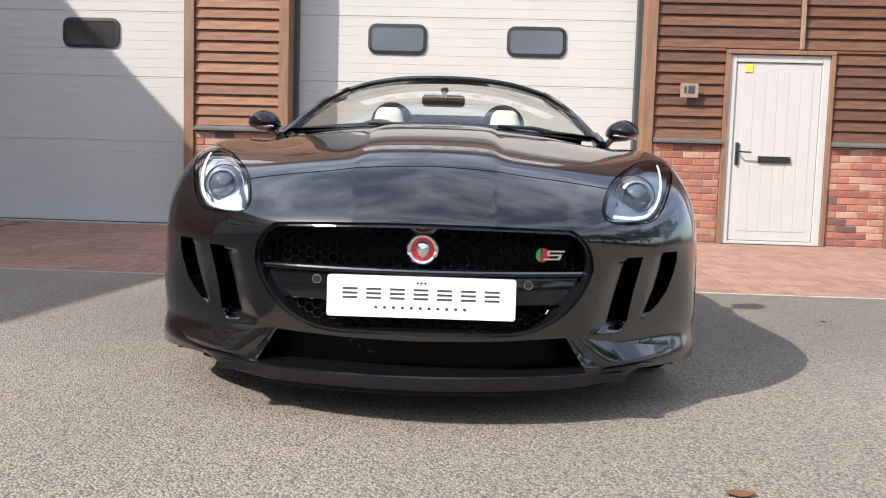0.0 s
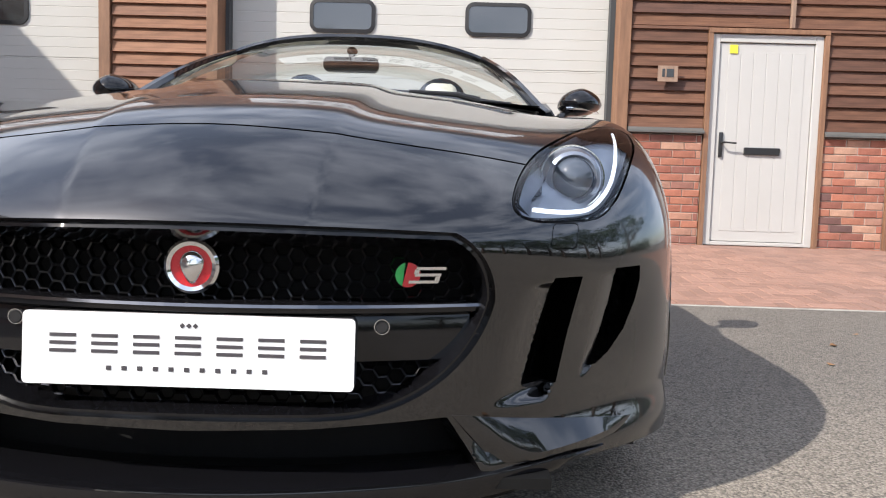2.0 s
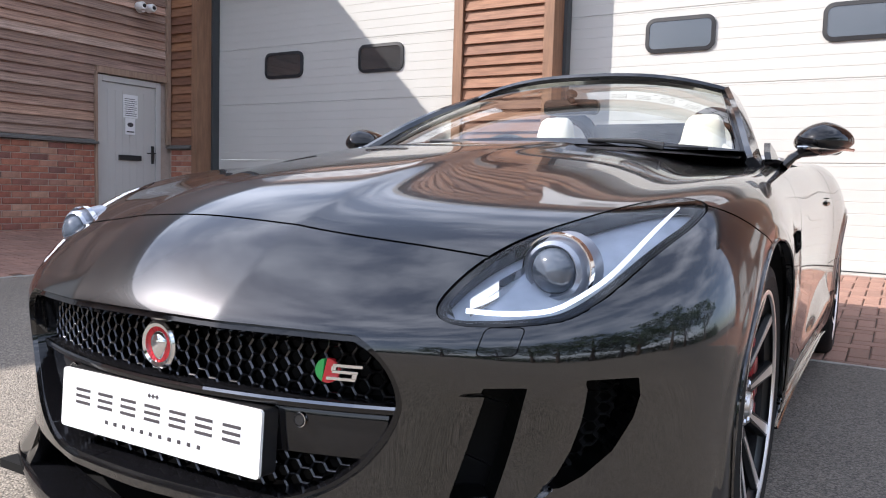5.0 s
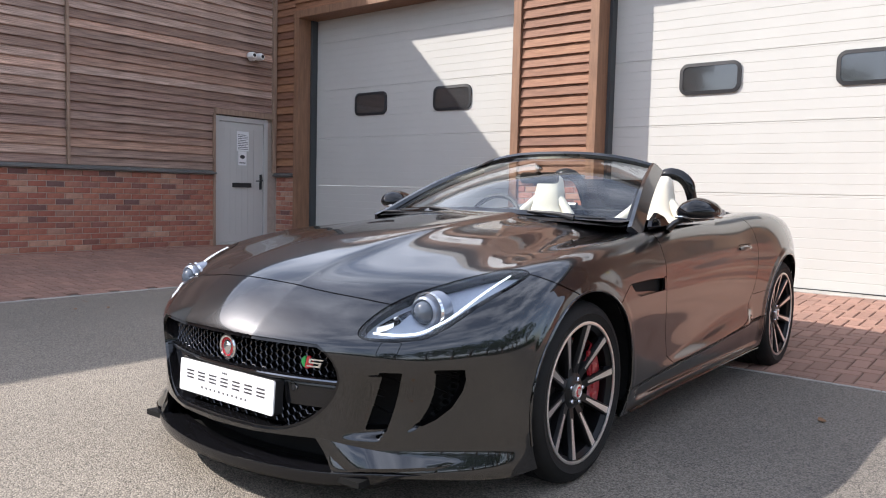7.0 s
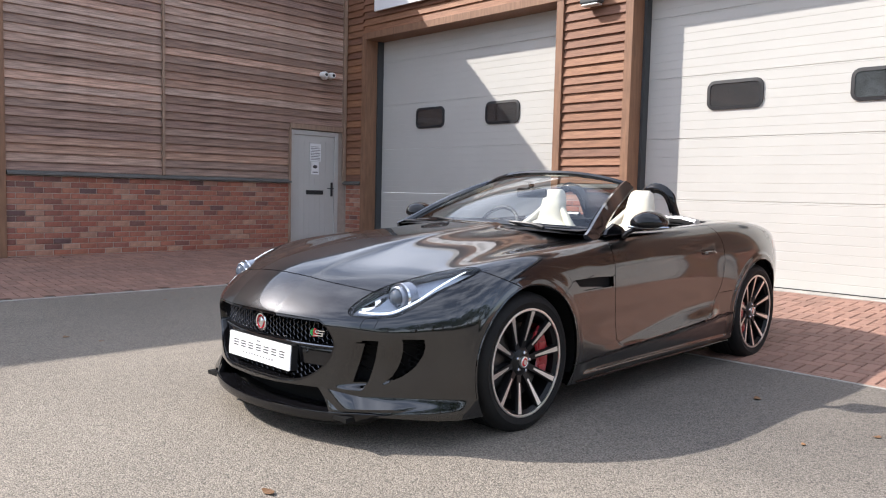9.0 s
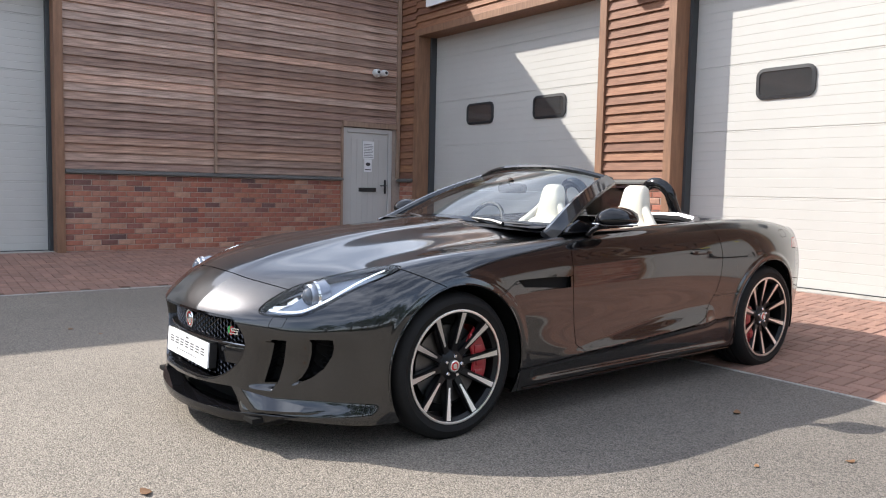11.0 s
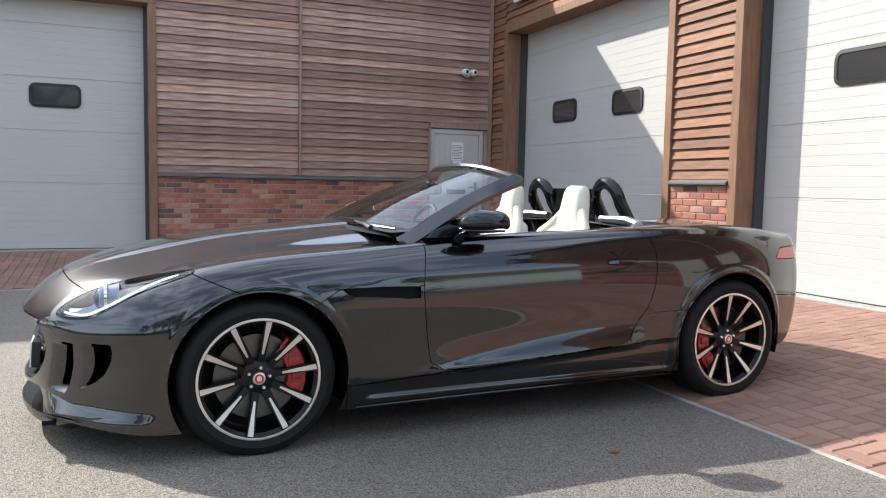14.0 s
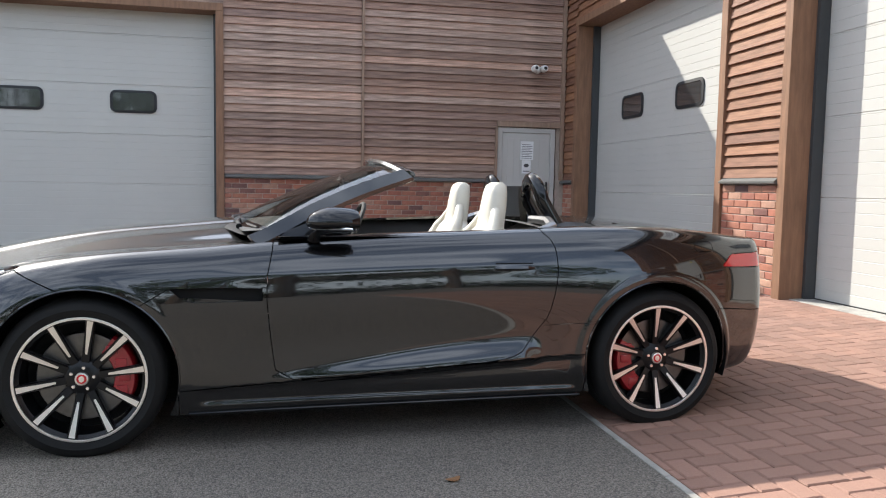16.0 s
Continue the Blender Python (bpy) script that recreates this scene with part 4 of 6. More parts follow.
def honeycomb(bm, inside, place, x0, x1, z0, z1, s, bar=0.85, depth=0.014):
    """Flat-topped hexagon frames of side s wherever inside(u, v) says so."""
    col = 0
    u = x0
    while u <= x1:
        v = z0 + (0.5 if col % 2 else 0.0) * s * math.sqrt(3)
        while v <= z1:
            if inside(u, v):
                ring = [[], [], [], []]
                for k in range(6):
                    t = math.pi * k / 3
                    c, q = math.cos(t) * s, math.sin(t) * s
                    for n, (f, d) in enumerate(((1.0, 0.0), (bar + 0.08, 0.001), (bar - 0.02, 0.0028), (bar - 0.07, depth))):
                        ring[n].append(bm.verts.new(place(u + f * c, v + f * q, d)))
                for n in range(3):
                    for k in range(6):
                        kk = (k + 1) % 6
                        bm.faces.new((ring[n][k], ring[n][kk], ring[n + 1][kk], ring[n + 1][k]))
            v += s * math.sqrt(3)
        u += 1.5 * s
        col += 1
    return bm


# ---- car: front end ----
xs = span(-0.50, 0.50, 24)
part("grille_surround", ribbon(bmesh.new(), [along(xs, z, 0.125) for z in (0.27, 0.43, 0.60)], 0.02), M_MATTE, car)
V2, F2 = carve(SKIN, QUADS, lambda p: np.maximum(f_grille(p), -(f_grille(p) + 0.009)), 0.0)[0]
panel("grille_rim", V2, F2, M_GLOSS, car, 0.06, "gloss black grille rim", 0.010)


def in_grille(u, v, m=0.018):
    p = np.array([[u, -0.9, v]])
    return float(f_grille(p)[0]) < -m


mesh_bm = honeycomb(bmesh.new(), lambda u, v: in_grille(u, v), lambda u, v, d: (u, nose(u, 0.068) + d, v), -0.518, 0.518, 0.295, 0.59, 0.0157)
tagged(part("grille_mesh", mesh_bm, M_MESH, car, "gloss black honeycomb grille"), kind="")
xb = span(-0.486, 0.486, 24)
part("grille_bar", ribbon(bmesh.new(), [along(xb, z, b) for z, b in ((0.432, 0.051), (0.436, 0.045), (0.446, 0.045), (0.452, 0.057), (0.454, 0.075))], 0.02), M_GLOSS, car, smooth=True)
part("bar_trim", ribbon(bmesh.new(), [along(xb, z, b) for z, b in ((0.4445, 0.042), (0.4495, 0.044))], 0.006), M_DARKCHROME, car, "slim dark chrome trim strip")
for s in (-1, 1):
    xr = [s * q for q in span(0.20, 0.452, 10)]
    part("bumper_bar", ribbon(bmesh.new(), [along(xr, z, b) for z, b in ((0.340, 0.078), (0.352, 0.062), (0.42, 0.058), (0.431, 0.062))], 0.02), M_GLOSS, car, smooth=True)
    p = Vector((s * 0.305, nose(0.305, 0.057), 0.411))
    part("parking_sensor", lathe(bmesh.new(), [(0.0, -0.004), (0.0095, -0.004), (0.011, -0.002), (0.0115, 0.004)], 20, "y", p), M_BLACKPL, car, smooth=True)
    part("sensor_ring", lathe(bmesh.new(), [(0.0115, 0.003), (0.0118, -0.003), (0.0130, -0.003), (0.0133, 0.003)], 20, "y", p), M_CHROME, car)
part("lower_backing", ribbon(bmesh.new(), [along(span(-0.56, 0.56, 20), z, 0.16) for z in (0.10, 0.19, 0.28)], 0.02), M_MATTE, car)

# dealer plate: white, with a row of plain dark bars for its writing
PL = pose(0, -0.922, 0.373, -4, 0, 0)
plate = part("number_plate", prism(bmesh.new(), round_rect(0.532, 0.117, 0.008), lambda u, v, d: PL @ Vector((u, d, v)), 0.006), M_PLATE, car, "white dealer plate with dark bars for its writing")


def plate_bar(outline, name="bar"):
    part(name, prism(bmesh.new(), outline, lambda u, v, d: PL @ Vector((u, d - 0.0012, v)), 0.001), M_INK, plate)


for k in range(7):
    u0 = -0.222 + k * 0.0667
    for v0 in (-0.007, 0.0055, 0.018):
        plate_bar([(u0, v0), (u0 + 0.042, v0), (u0 + 0.042, v0 + 0.0055), (u0, v0 + 0.0055)])
for k in range(11):
    u0 = -0.131 + k * 0.0250
    plate_bar([(u0, -0.034), (u0 + 0.008, -0.034), (u0 + 0.008, -0.027), (u0, -0.027)])
for k in (-1, 0, 1):
    plate_bar([(k * 0.0105 - 0.0045, 0.040), (k * 0.0105, 0.0355), (k * 0.0105 + 0.0045, 0.040), (k * 0.0105, 0.0445)], "diamond")
part("plate_holder", prism(bmesh.new(), round_rect(0.53, 0.118, 0.01), lambda u, v, d: PL @ Vector((u, d + 0.007, v)), 0.035), M_BLACKPL, car)

# round nose badge and the small two-colour badge
BC = Vector((0.0, -0.900, 0.508))
badge = part("nose_badge", lathe(bmesh.new(), [(0.0, -0.004), (0.034, -0.004)], 40, "y", BC), M_BADGE_RED, car, "round red enamel badge in a chrome ring", smooth=True)
part("ring", lathe(bmesh.new(), [(0.033, 0.0), (0.0335, -0.009), (0.040, -0.011), (0.0445, -0.007), (0.046, 0.012)], 40, "y", BC), M_CHROME, badge, smooth=True)
b = bmesh.new()
bmesh.ops.create_icosphere(b, subdivisions=3, radius=1.0)
for v in b.verts:
    w = 0.62 + 0.38 * smooth01((v.co.z + 0.9) / 1.5)
    v.co = BC + Vector((v.co.x * 0.023 * w, -0.004 + v.co.y * 0.012, v.co.z * 0.028 - 0.002))
part("relief", b, M_CHROME, badge, smooth=True)
for k in range(24):
    t = 2 * math.pi * k / 24
    b = prism(bmesh.new(), [(0.020, -0.0006), (0.033, -0.0012), (0.033, 0.0012), (0.020, 0.0006)], lambda u, v, d, t=t: BC + Vector((u * math.cos(t) - v * math.sin(t), -0.0052 + d, u * math.sin(t) + v * math.cos(t))), 0.002)
    part("ray", b, M_BADGE_RED, badge)
SB = Vector((0.345, nose(0.345, 0.066), 0.497))
disc = [(0.021 * math.cos(2 * math.pi * k / 28), 0.021 * math.sin(2 * math.pi * k / 28)) for k in range(28)]
cut = 0.18
small = part("grille_badge", prism(bmesh.new(), [(u, v) for u, v in disc if u > -0.0075 + cut * v] , lambda u, v, d: SB + Vector((u, d + 0.29 * u, v)), 0.008), M_BADGE_RED, car, "small red and green badge with a bright glyph")
part("green_half", prism(bmesh.new(), [(u, v) for u, v in disc if u < -0.0045 + cut * v], lambda u, v, d: SB + Vector((u, d + 0.29 * u, v)), 0.008), M_BADGE_GREEN, small)
b = bmesh.new()
for u0, u1, v0, v1 in ((0.012, 0.062, 0.009, 0.014), (0.010, 0.018, 0.002, 0.010), (0.012, 0.056, -0.002, 0.003), (0.047, 0.055, -0.010, -0.001), (0.004, 0.054, -0.014, -0.009)):
    prism(b, [(u0, v0), (u1, v0), (u1, v1), (u0, v1)], lambda u, v, d: SB + Vector((u + 0.2 * v, d - 0.006 + 0.29 * u, v)), 0.007)
part("glyph", b, M_CHROME, small)

# corner intakes: dark backs with honeycomb, painted blade between
for s in (-1, 1):
    for fn, x0, x1, nm in ((f_intake_outer, 0.64, 0.84, 0.075), (f_intake_inner, 0.47, 0.69, 0.080)):
        Vi, Fi = carve(SKIN, QUADS, lambda p, fn=fn: fn(p) - 0.012, 0.0)[0]
        h = halves(Vi, Fi)[0 if s > 0 else 1]
        panel("intake_back", *h, M_MATTE, bumper, 0.002, "", nm)
    b = honeycomb(bmesh.new(), lambda u, v: float(f_intake_outer(np.array([[u, -0.6, v]]))[0]) < 0.004,
                  lambda u, v, d: (s * u, -0.560 + 1.05 * (u - 0.80) + 2.2 * max(0, u - 0.78) ** 1.5 + d + 0.062, v), 0.66, 0.82, 0.30, 0.51, 0.0125)
    part("intake_mesh", b, M_MATTE, bumper)


# splitter: a black blade that follows the nose and sweeps up to the corners
def lip_row(out, z, lift):
    row = []
    for k in range(41):
        x = -0.72 + 1.44 * k / 40
        a = abs(x)
        y = -0.950 + 0.44 * a * a + 0.95 * max(0, a - 0.60) ** 1.5
        tip = smooth01((a - 0.58) / 0.14)
        zz = z + lift * max(0, a - 0.40) ** 1.6
        row.append((x, y - out * (1 - 0.6 * smooth01((a - 0.55) / 0.3)) - 0.008 * tip, zz + (0.166 - zz) * 0.94 * tip))
    return row


part("splitter", ribbon(bmesh.new(), [lip_row(0.0, 0.108, 0.24), lip_row(0.018, 0.118, 0.24), lip_row(0.028, 0.150, 0.19), lip_row(0.025, 0.160, 0.17), lip_row(-0.05, 0.170, 0.12)], 0.02), M_GLOSS, car, "gloss black front splitter", smooth=True)
part("underlip", ribbon(bmesh.new(), [lip_row(-0.05, 0.085, 0.30), lip_row(-0.012, 0.098, 0.28), lip_row(-0.006, 0.116, 0.24)], 0.02), M_MATTE, car, "matt black lower lip", smooth=True)
def on_front(x, z):
    """The y of the nose at (x, z)."""
    d = (SKIN[:, 0] - x) ** 2 + (SKIN[:, 2] - z) ** 2 + np.where(SKIN[:, 1] < -0.42, 0, 9)
    i = np.argpartition(d, 6)[:6]
    w = 1 / (d[i] + 1e-5)
    return float((SKIN[i, 1] * w).sum() / w.sum())


# painted blades that run from the lower opening out to the corners
for s in (-1, 1):
    rows = [[], [], []]
    for x in span(0.425, 0.79, 16):
        f = (x - 0.425) / 0.365
        z1, z0 = 0.266 - 0.066 * f, 0.186 + 0.006 * f
        y1, y0 = on_front(x, z1), on_front(x, 0.20)
        out = 0.020 * math.sin(math.pi * min(1.0, 0.30 + 0.68 * f))
        rows[0].append((s * (x + 0.075 * (1 - f)), y0 - out * 0.8 + 0.07 * (1 - f) * 0.5, z0 - 0.012))
        rows[1].append((s * (x + 0.070 * (1 - f)), y0 - out + 0.07 * (1 - f) * 0.5, z0))
        rows[2].append((s * x, y1 - 0.001, z1))
    part("bumper_blade", ribbon(bmesh.new(), rows, 0.02), M_PAINT, bumper, smooth=True)

# headlamp insides
for lamp, s in zip(lamps, (1, -1)):
    h = halves(*LENS)[0 if s > 0 else 1]
    Vc, Fc = h
    panel("bowl", Vc, Fc, M_LAMPIN, lamp, 0.02, "", 0.038)
    rimV, rimF = carve(SKIN, QUADS, lambda p: np.maximum(f_lamp(p), -(f_lamp(p) + 0.012)), 0.0)[0]
    rim = halves(rimV, rimF)[0 if s > 0 else 1]
    panel("gasket", *rim, M_GLOSS, lamp, 0.03, "", 0.004)
    c = Vector((s * 0.655, -0.600, 0.672))
    pr = part("projector", lathe(bmesh.new(), [(0.0, -0.052), (0.018, -0.049), (0.032, -0.040), (0.040, -0.026), (0.042, -0.010)], 32, "y", c), M_PROJECTOR, lamp, smooth=True)
    part("projector_ring", lathe(bmesh.new(), [(0.041, -0.024), (0.045, -0.030), (0.052, -0.024), (0.055, 0.0), (0.066, 0.05)], 32, "y", c), M_LAMPRING, lamp, smooth=True)
    part("outer_ring", lathe(bmesh.new(), [(0.060, 0.002), (0.0615, -0.010), (0.064, -0.010), (0.066, 0.002)], 32, "y", c), M_CHROME, lamp, smooth=True)
    path = [(0.562, -0.775), (0.600, -0.752), (0.640, -0.722), (0.680, -0.685), (0.712, -0.640), (0.738, -0.588), (0.758, -0.53), (0.774, -0.46), (0.786, -0.39), (0.792, -0.335)]
    pts = [Vector((s * x, y + 0.012, on_plan(s * x, y) - 0.012 + (0.018 if i < 5 else 0.012))) for i, (x, y) in enumerate(path)]
    for _ in range(2):
        pts = [pts[0]] + [a.lerp(c, f) for a, c in zip(pts[:-1], pts[1:]) for f in (0.25, 0.75)] + [pts[-1]]
    part("daytime_light", tube(bmesh.new(), pts, [0.0042 - 0.0018 * max(0, k / len(pts) - 0.6) / 0.4 for k in range(len(pts))], 8), M_DRL, lamp, "lit white daytime running light", smooth=True)
    part("lamp_fin", ribbon(bmesh.new(), [[(s * x, y, z - dz) for x, y, z in [(0.560, -0.745, 0.628), (0.585, -0.690, 0.655), (0.60, -0.62, 0.675)]] for dz in (0.0, 0.03)], 0.006), M_CHROME, lamp)

# ---- car: wheels ----
def rim_mesh():
    b = lathe(bmesh.new(), [(0.262, 0.0), (0.256, -0.012), (0.240, -0.022), (0.236, -0.10), (0.245, -0.20), (0.262, -0.215)], 72)
    lathe(b, [(0.0, -0.030), (0.030, -0.028), (0.056, -0.032), (0.074, -0.044), (0.078, -0.075), (0.0, -0.075)], 40)
    return mesh_of("rim", b, M_WHEEL, True)


def spoke_mesh(face):
    """A spoke along +z; face: only its narrow machined front."""
    b = bmesh.new()
    rows = []
    for k in range(9):
        f = k / 8
        r = 0.052 + (0.250 - 0.052) * f
        w = 0.0155 + 0.004 * (1 - f) + 0.006 * f ** 3
        x = -0.042 + 0.038 * f
        if face:
            f = 0.26 + 0.74 * f
            r, x = 0.052 + 0.198 * f, -0.042 + 0.038 * f
            e = 0.0045 + 0.0080 * (f - 0.26) / 0.74
            rows.append([(x + 0.0012, -e, r), (x + 0.0012, e, r), (x - 0.002, e, r), (x - 0.002, -e, r)])
        else:
            rows.append([(x, -w * 0.80, r), (x, w * 0.80, r), (x - 0.012, w, r), (x - 0.045 + 0.01 * f, w * 0.9, r), (x - 0.045 + 0.01 * f, -w * 0.9, r), (x - 0.012, -w, r)])
    vs = [[b.verts.new(p) for p in r] for r in rows]
    n = len(rows[0])
    for i in range(8):
        for k in range(n):
            b.faces.new((vs[i][k], vs[i][(k + 1) % n], vs[i + 1][(k + 1) % n], vs[i + 1][k]))
    b.faces.new(vs[0]), b.faces.new(vs[-1][::-1])
    return mesh_of("spoke_face" if face else "spoke", b, M_CUTALU if face else M_WHEEL)


def tyre_mesh(width):
    w = width
    prof = [(0.255, -w + 0.03), (0.268, -w + 0.006), (0.300, -w), (0.328, -w + 0.010), (0.339, -w + 0.028), (0.343, -w + 0.05)]
    for k in range(4):
        c = -w + 0.05 + (w - 0.10) * (k + 0.5) / 4
        prof += [(0.343, c - 0.004), (0.337, c - 0.0035), (0.337, c + 0.0035), (0.343, c + 0.004)]
    prof += [(0.343, -0.05), (0.339, -0.026), (0.329, -0.008), (0.316, 0.003), (0.300, 0.006), (0.296, 0.0085), (0.292, 0.006), (0.274, 0.004), (0.264, -0.002), (0.258, -0.012)]
    return mesh_of("tyre", lathe(bmesh.new(), prof, 72), M_TYRE, True)


def caliper_mesh():
    b = lathe(bmesh.new(), [(0.125, -0.045), (0.13, -0.035), (0.205, -0.035), (0.215, -0.05), (0.215, -0.12), (0.125, -0.12)], 16, arc=(-0.075, 0.150))
    for t in (-0.055, 0.0, 0.06, 0.125):
        a = 2 * math.pi * t
        box(b, -0.042, -0.028, 0.165 * math.cos(a) - 0.024, 0.165 * math.cos(a) + 0.024, 0.165 * math.sin(a) - 0.020, 0.165 * math.sin(a) + 0.020, 0.006)
    return mesh_of("brake_caliper", b, M_RED, True)


ME_RIM, ME_SPOKE, ME_FACE, ME_CAL = rim_mesh(), spoke_mesh(False), spoke_mesh(True), caliper_mesh()
ME_EDGE = mesh_of("rim_edge", lathe(bmesh.new(), [(0.2535, -0.003), (0.2540, 0.003), (0.259, 0.0045), (0.265, 0.003), (0.266, -0.004)], 72), M_CUTALU, True)
ME_DISC = mesh_of("brake_disc", lathe(bmesh.new(), [(0.075, -0.075), (0.09, -0.072), (0.185, -0.072), (0.188, -0.078), (0.188, -0.10), (0.075, -0.10)], 48), M_DISC, True)
# added flat black disc across the barrel, in place of its shaded inside
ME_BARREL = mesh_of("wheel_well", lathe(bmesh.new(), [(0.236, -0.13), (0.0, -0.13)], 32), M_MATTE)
ME_CAP = mesh_of("centre_cap", lathe(bmesh.new(), [(0.0, -0.016), (0.020, -0.017)], 28), M_BADGE_RED)
ME_CAPRING = mesh_of("cap_ring", lathe(bmesh.new(), [(0.019, -0.018), (0.021, -0.0145), (0.027, -0.016), (0.029, -0.030)], 28), M_CUTALU, True)
ME_CAPFACE = mesh_of("cap_relief", prism(bmesh.new(), [(0.011 * math.cos(2 * math.pi * k / 12), 0.013 * math.sin(2 * math.pi * k / 12)) for k in range(12)], lambda u, v, d: (-0.0155 + d, u, v), 0.003), M_CUTALU)
ME_NUT = mesh_of("wheel_nut", lathe(bmesh.new(), [(0.0, 0.010), (0.007, 0.010), (0.0095, 0.006), (0.0095, -0.012)], 6), M_CHROME)
ME_TYRE = {"f": tyre_mesh(0.245), "r": tyre_mesh(0.275)}


def wheel(x, y, s, kind, turn):
    """One wheel; local x points out of the car."""
    w = new("wheel", ME_RIM)
    w.parent = car
    w.matrix_basis = pose(s * x, y, 0.333 if y < 1 else 0.326, 0, 0, 0 if s > 0 else 180)

    def put(name, me, m=pose(0, 0, 0)):
        o = new(name, me)
        o.parent = w
        o.matrix_basis = m
        return o

    put("tyre", ME_TYRE[kind])
    put("rim_edge", ME_EDGE)
    for k in range(10):
        a = turn + 36 * k
        put("spoke", ME_SPOKE, pose(0, 0, 0, a))
        put("spoke_face", ME_FACE, pose(0, 0, 0, a))
    for k in range(5):
        a = radians(turn + 18 + 72 * k)
        put("wheel_nut", ME_NUT, pose(-0.030, 0.047 * math.cos(a), 0.047 * math.sin(a)))
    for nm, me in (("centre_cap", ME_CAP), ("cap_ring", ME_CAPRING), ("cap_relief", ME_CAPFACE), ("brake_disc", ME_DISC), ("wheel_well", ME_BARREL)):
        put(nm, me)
    put("brake_caliper", ME_CAL, pose(0, 0, 0, 0 if s > 0 else 180) if y < 1 else pose(0, 0, 0, 180 if s > 0 else 0))
    return w


for s in (1, -1):
    wheel(0.922, -0.008, s, "f", -9.6)
    wheel(0.946, WB + 0.007, s, "r", 2)

# folded lips round the wheel arches
for s in (1, -1):
    for y in (0.0, WB):
        pts = [on_side(y + (R_ARCH + 0.003) * math.cos(t), 0.330 + (R_ARCH + 0.003) * math.sin(t), s) + Vector((s * 0.001, 0, 0)) for t in span(-0.28, math.pi + 0.28, 48)]
        part("arch_lip", tube(bmesh.new(), pts, 0.0045, 6), M_PAINT, car, smooth=True)
# arch liners, belly pan
for s in (1, -1):
    for y, w in ((0.0, 0.30), (WB, 0.33)):
        b = lathe(bmesh.new(), [(0.45, s * (0.93 - w - 0.1)), (R_ARCH + 0.012, s * (0.93 - w)), (R_ARCH + 0.012, s * 0.925)], 36, "x", (0, y, 0.330), arc=(-0.045, 0.545))
        part("arch_liner", b, M_MATTE, car)
        b = bmesh.new()
        prism(b, [((R_ARCH + 0.02) * math.cos(2 * math.pi * k / 24), (R_ARCH + 0.02) * math.sin(2 * math.pi * k / 24)) for k in range(24)], lambda u, v, d, y=y, s=s, w=w: (s * (0.93 - w - 0.02 - d), y + u, max(0.16, 0.330 + v)), 0.01)
        part("arch_wall", b, M_MATTE, car)
part("belly_pan", boxed(-0.60, 0.60, -0.86, 3.15, 0.135, 0.155), M_MATTE, car)
for s in (1, -1):
    part("belly_pan", boxed(min(s * 0.58, s * 0.90), max(s * 0.58, s * 0.90), 0.40, 2.22, 0.150, 0.172), M_MATTE, car)
    part("belly_pan", boxed(min(s * 0.58, s * 0.80), max(s * 0.58, s * 0.80), -0.62, -0.36, 0.14, 0.16), M_MATTE, car)
    # bright blade along the sill
    pts = [on_side(y, 0.205 + 0.004 * math.sin(y * 2), s) + Vector((s * 0.006, 0, 0)) for y in span(0.62, 1.95, 16)]
    part("sill_blade", tube(bmesh.new(), pts, [0.002] + [0.0055] * 15 + [0.002], 6, flat=0.6), M_PAINT, car, smooth=True)
    pts = [on_side(y, 0.172, s) + Vector((s * 0.003, 0, -0.006)) for y in span(0.42, 2.22, 20)]
    part("sill_skirt", tube(bmesh.new(), pts, 0.008, 6, flat=0.5), M_GLOSS, car, smooth=True)
    # wing vent: dark recess with a slim blade
    Vv, Fv = carve(SKIN, QUADS, lambda p: f_vent(p) - 0.008, 0.0)[0]
    panel("wing_vent", *halves(Vv, Fv)[0 if s > 0 else 1], M_MATTE, car, 0.002, "black side vent", 0.028)
    Vv, Fv = carve(SKIN, QUADS, lambda p: np.maximum(f_vent(p) - 0.004, p[:, 2] - 0.657 - 0.08 * (0.60 - p[:, 1])), 0.0)[0]
    panel("vent_shelf", *halves(Vv, Fv)[0 if s > 0 else 1], M_PAINT, car, 0.016, "painted shelf of the side vent", 0.017)
    # flush door handle in the door skin
    d = doors[0 if s > 0 else 1]
    c = [on_side(y, 0.782 + 0.004 * (y - 1.79), s) + Vector((s * 0.0015, 0, 0)) for y in span(1.785, 1.975, 6)]
    part("door_handle", tube(bmesh.new(), c, [0.008, 0.014, 0.0155, 0.0155, 0.0155, 0.014, 0.008], 8, flat=0.95), M_PAINT, d, smooth=True)
    c = [on_side(y, 0.803, s) + Vector((s * 0.0008, 0, 0)) for y in span(1.79, 1.97, 6)]
    part("handle_gap", tube(bmesh.new(), c, 0.003, 6), M_MATTE, d)

# ---- car: windscreen ----
def screen_pt(u, f, push=0.0):
    """u from -1 to 1 across, f from 0 at the scuttle to 1 at the header."""
    a = abs(u)
    base = Vector((0.765 * u, 0.575 + 0.185 * a ** 2.2, 0.965 - 0.035 * a ** 2))
    top = Vector((0.575 * u, 1.315 + 0.100 * a ** 2.2, 1.276 - 0.068 * a ** 2.6))
    p = base.lerp(top, f)
    bulge = 0.022 * math.sin(math.pi * min(1, max(0, f)))
    return p + Vector((0, -0.43, 0.9)) * (bulge + push)


us, fs = span(-1, 1, 32), span(0, 1, 14)
b = bmesh.new()
g = [[b.verts.new(screen_pt(u * 0.975, f)) for u in us] for f in fs]
for i in range(14):
    for j in range(32):
        b.faces.new((g[i][j], g[i][j + 1], g[i + 1][j + 1], g[i + 1][j]))
windscreen = part("windscreen", b, M_SCREEN, car, "raked windscreen with dark surround", smooth=True)
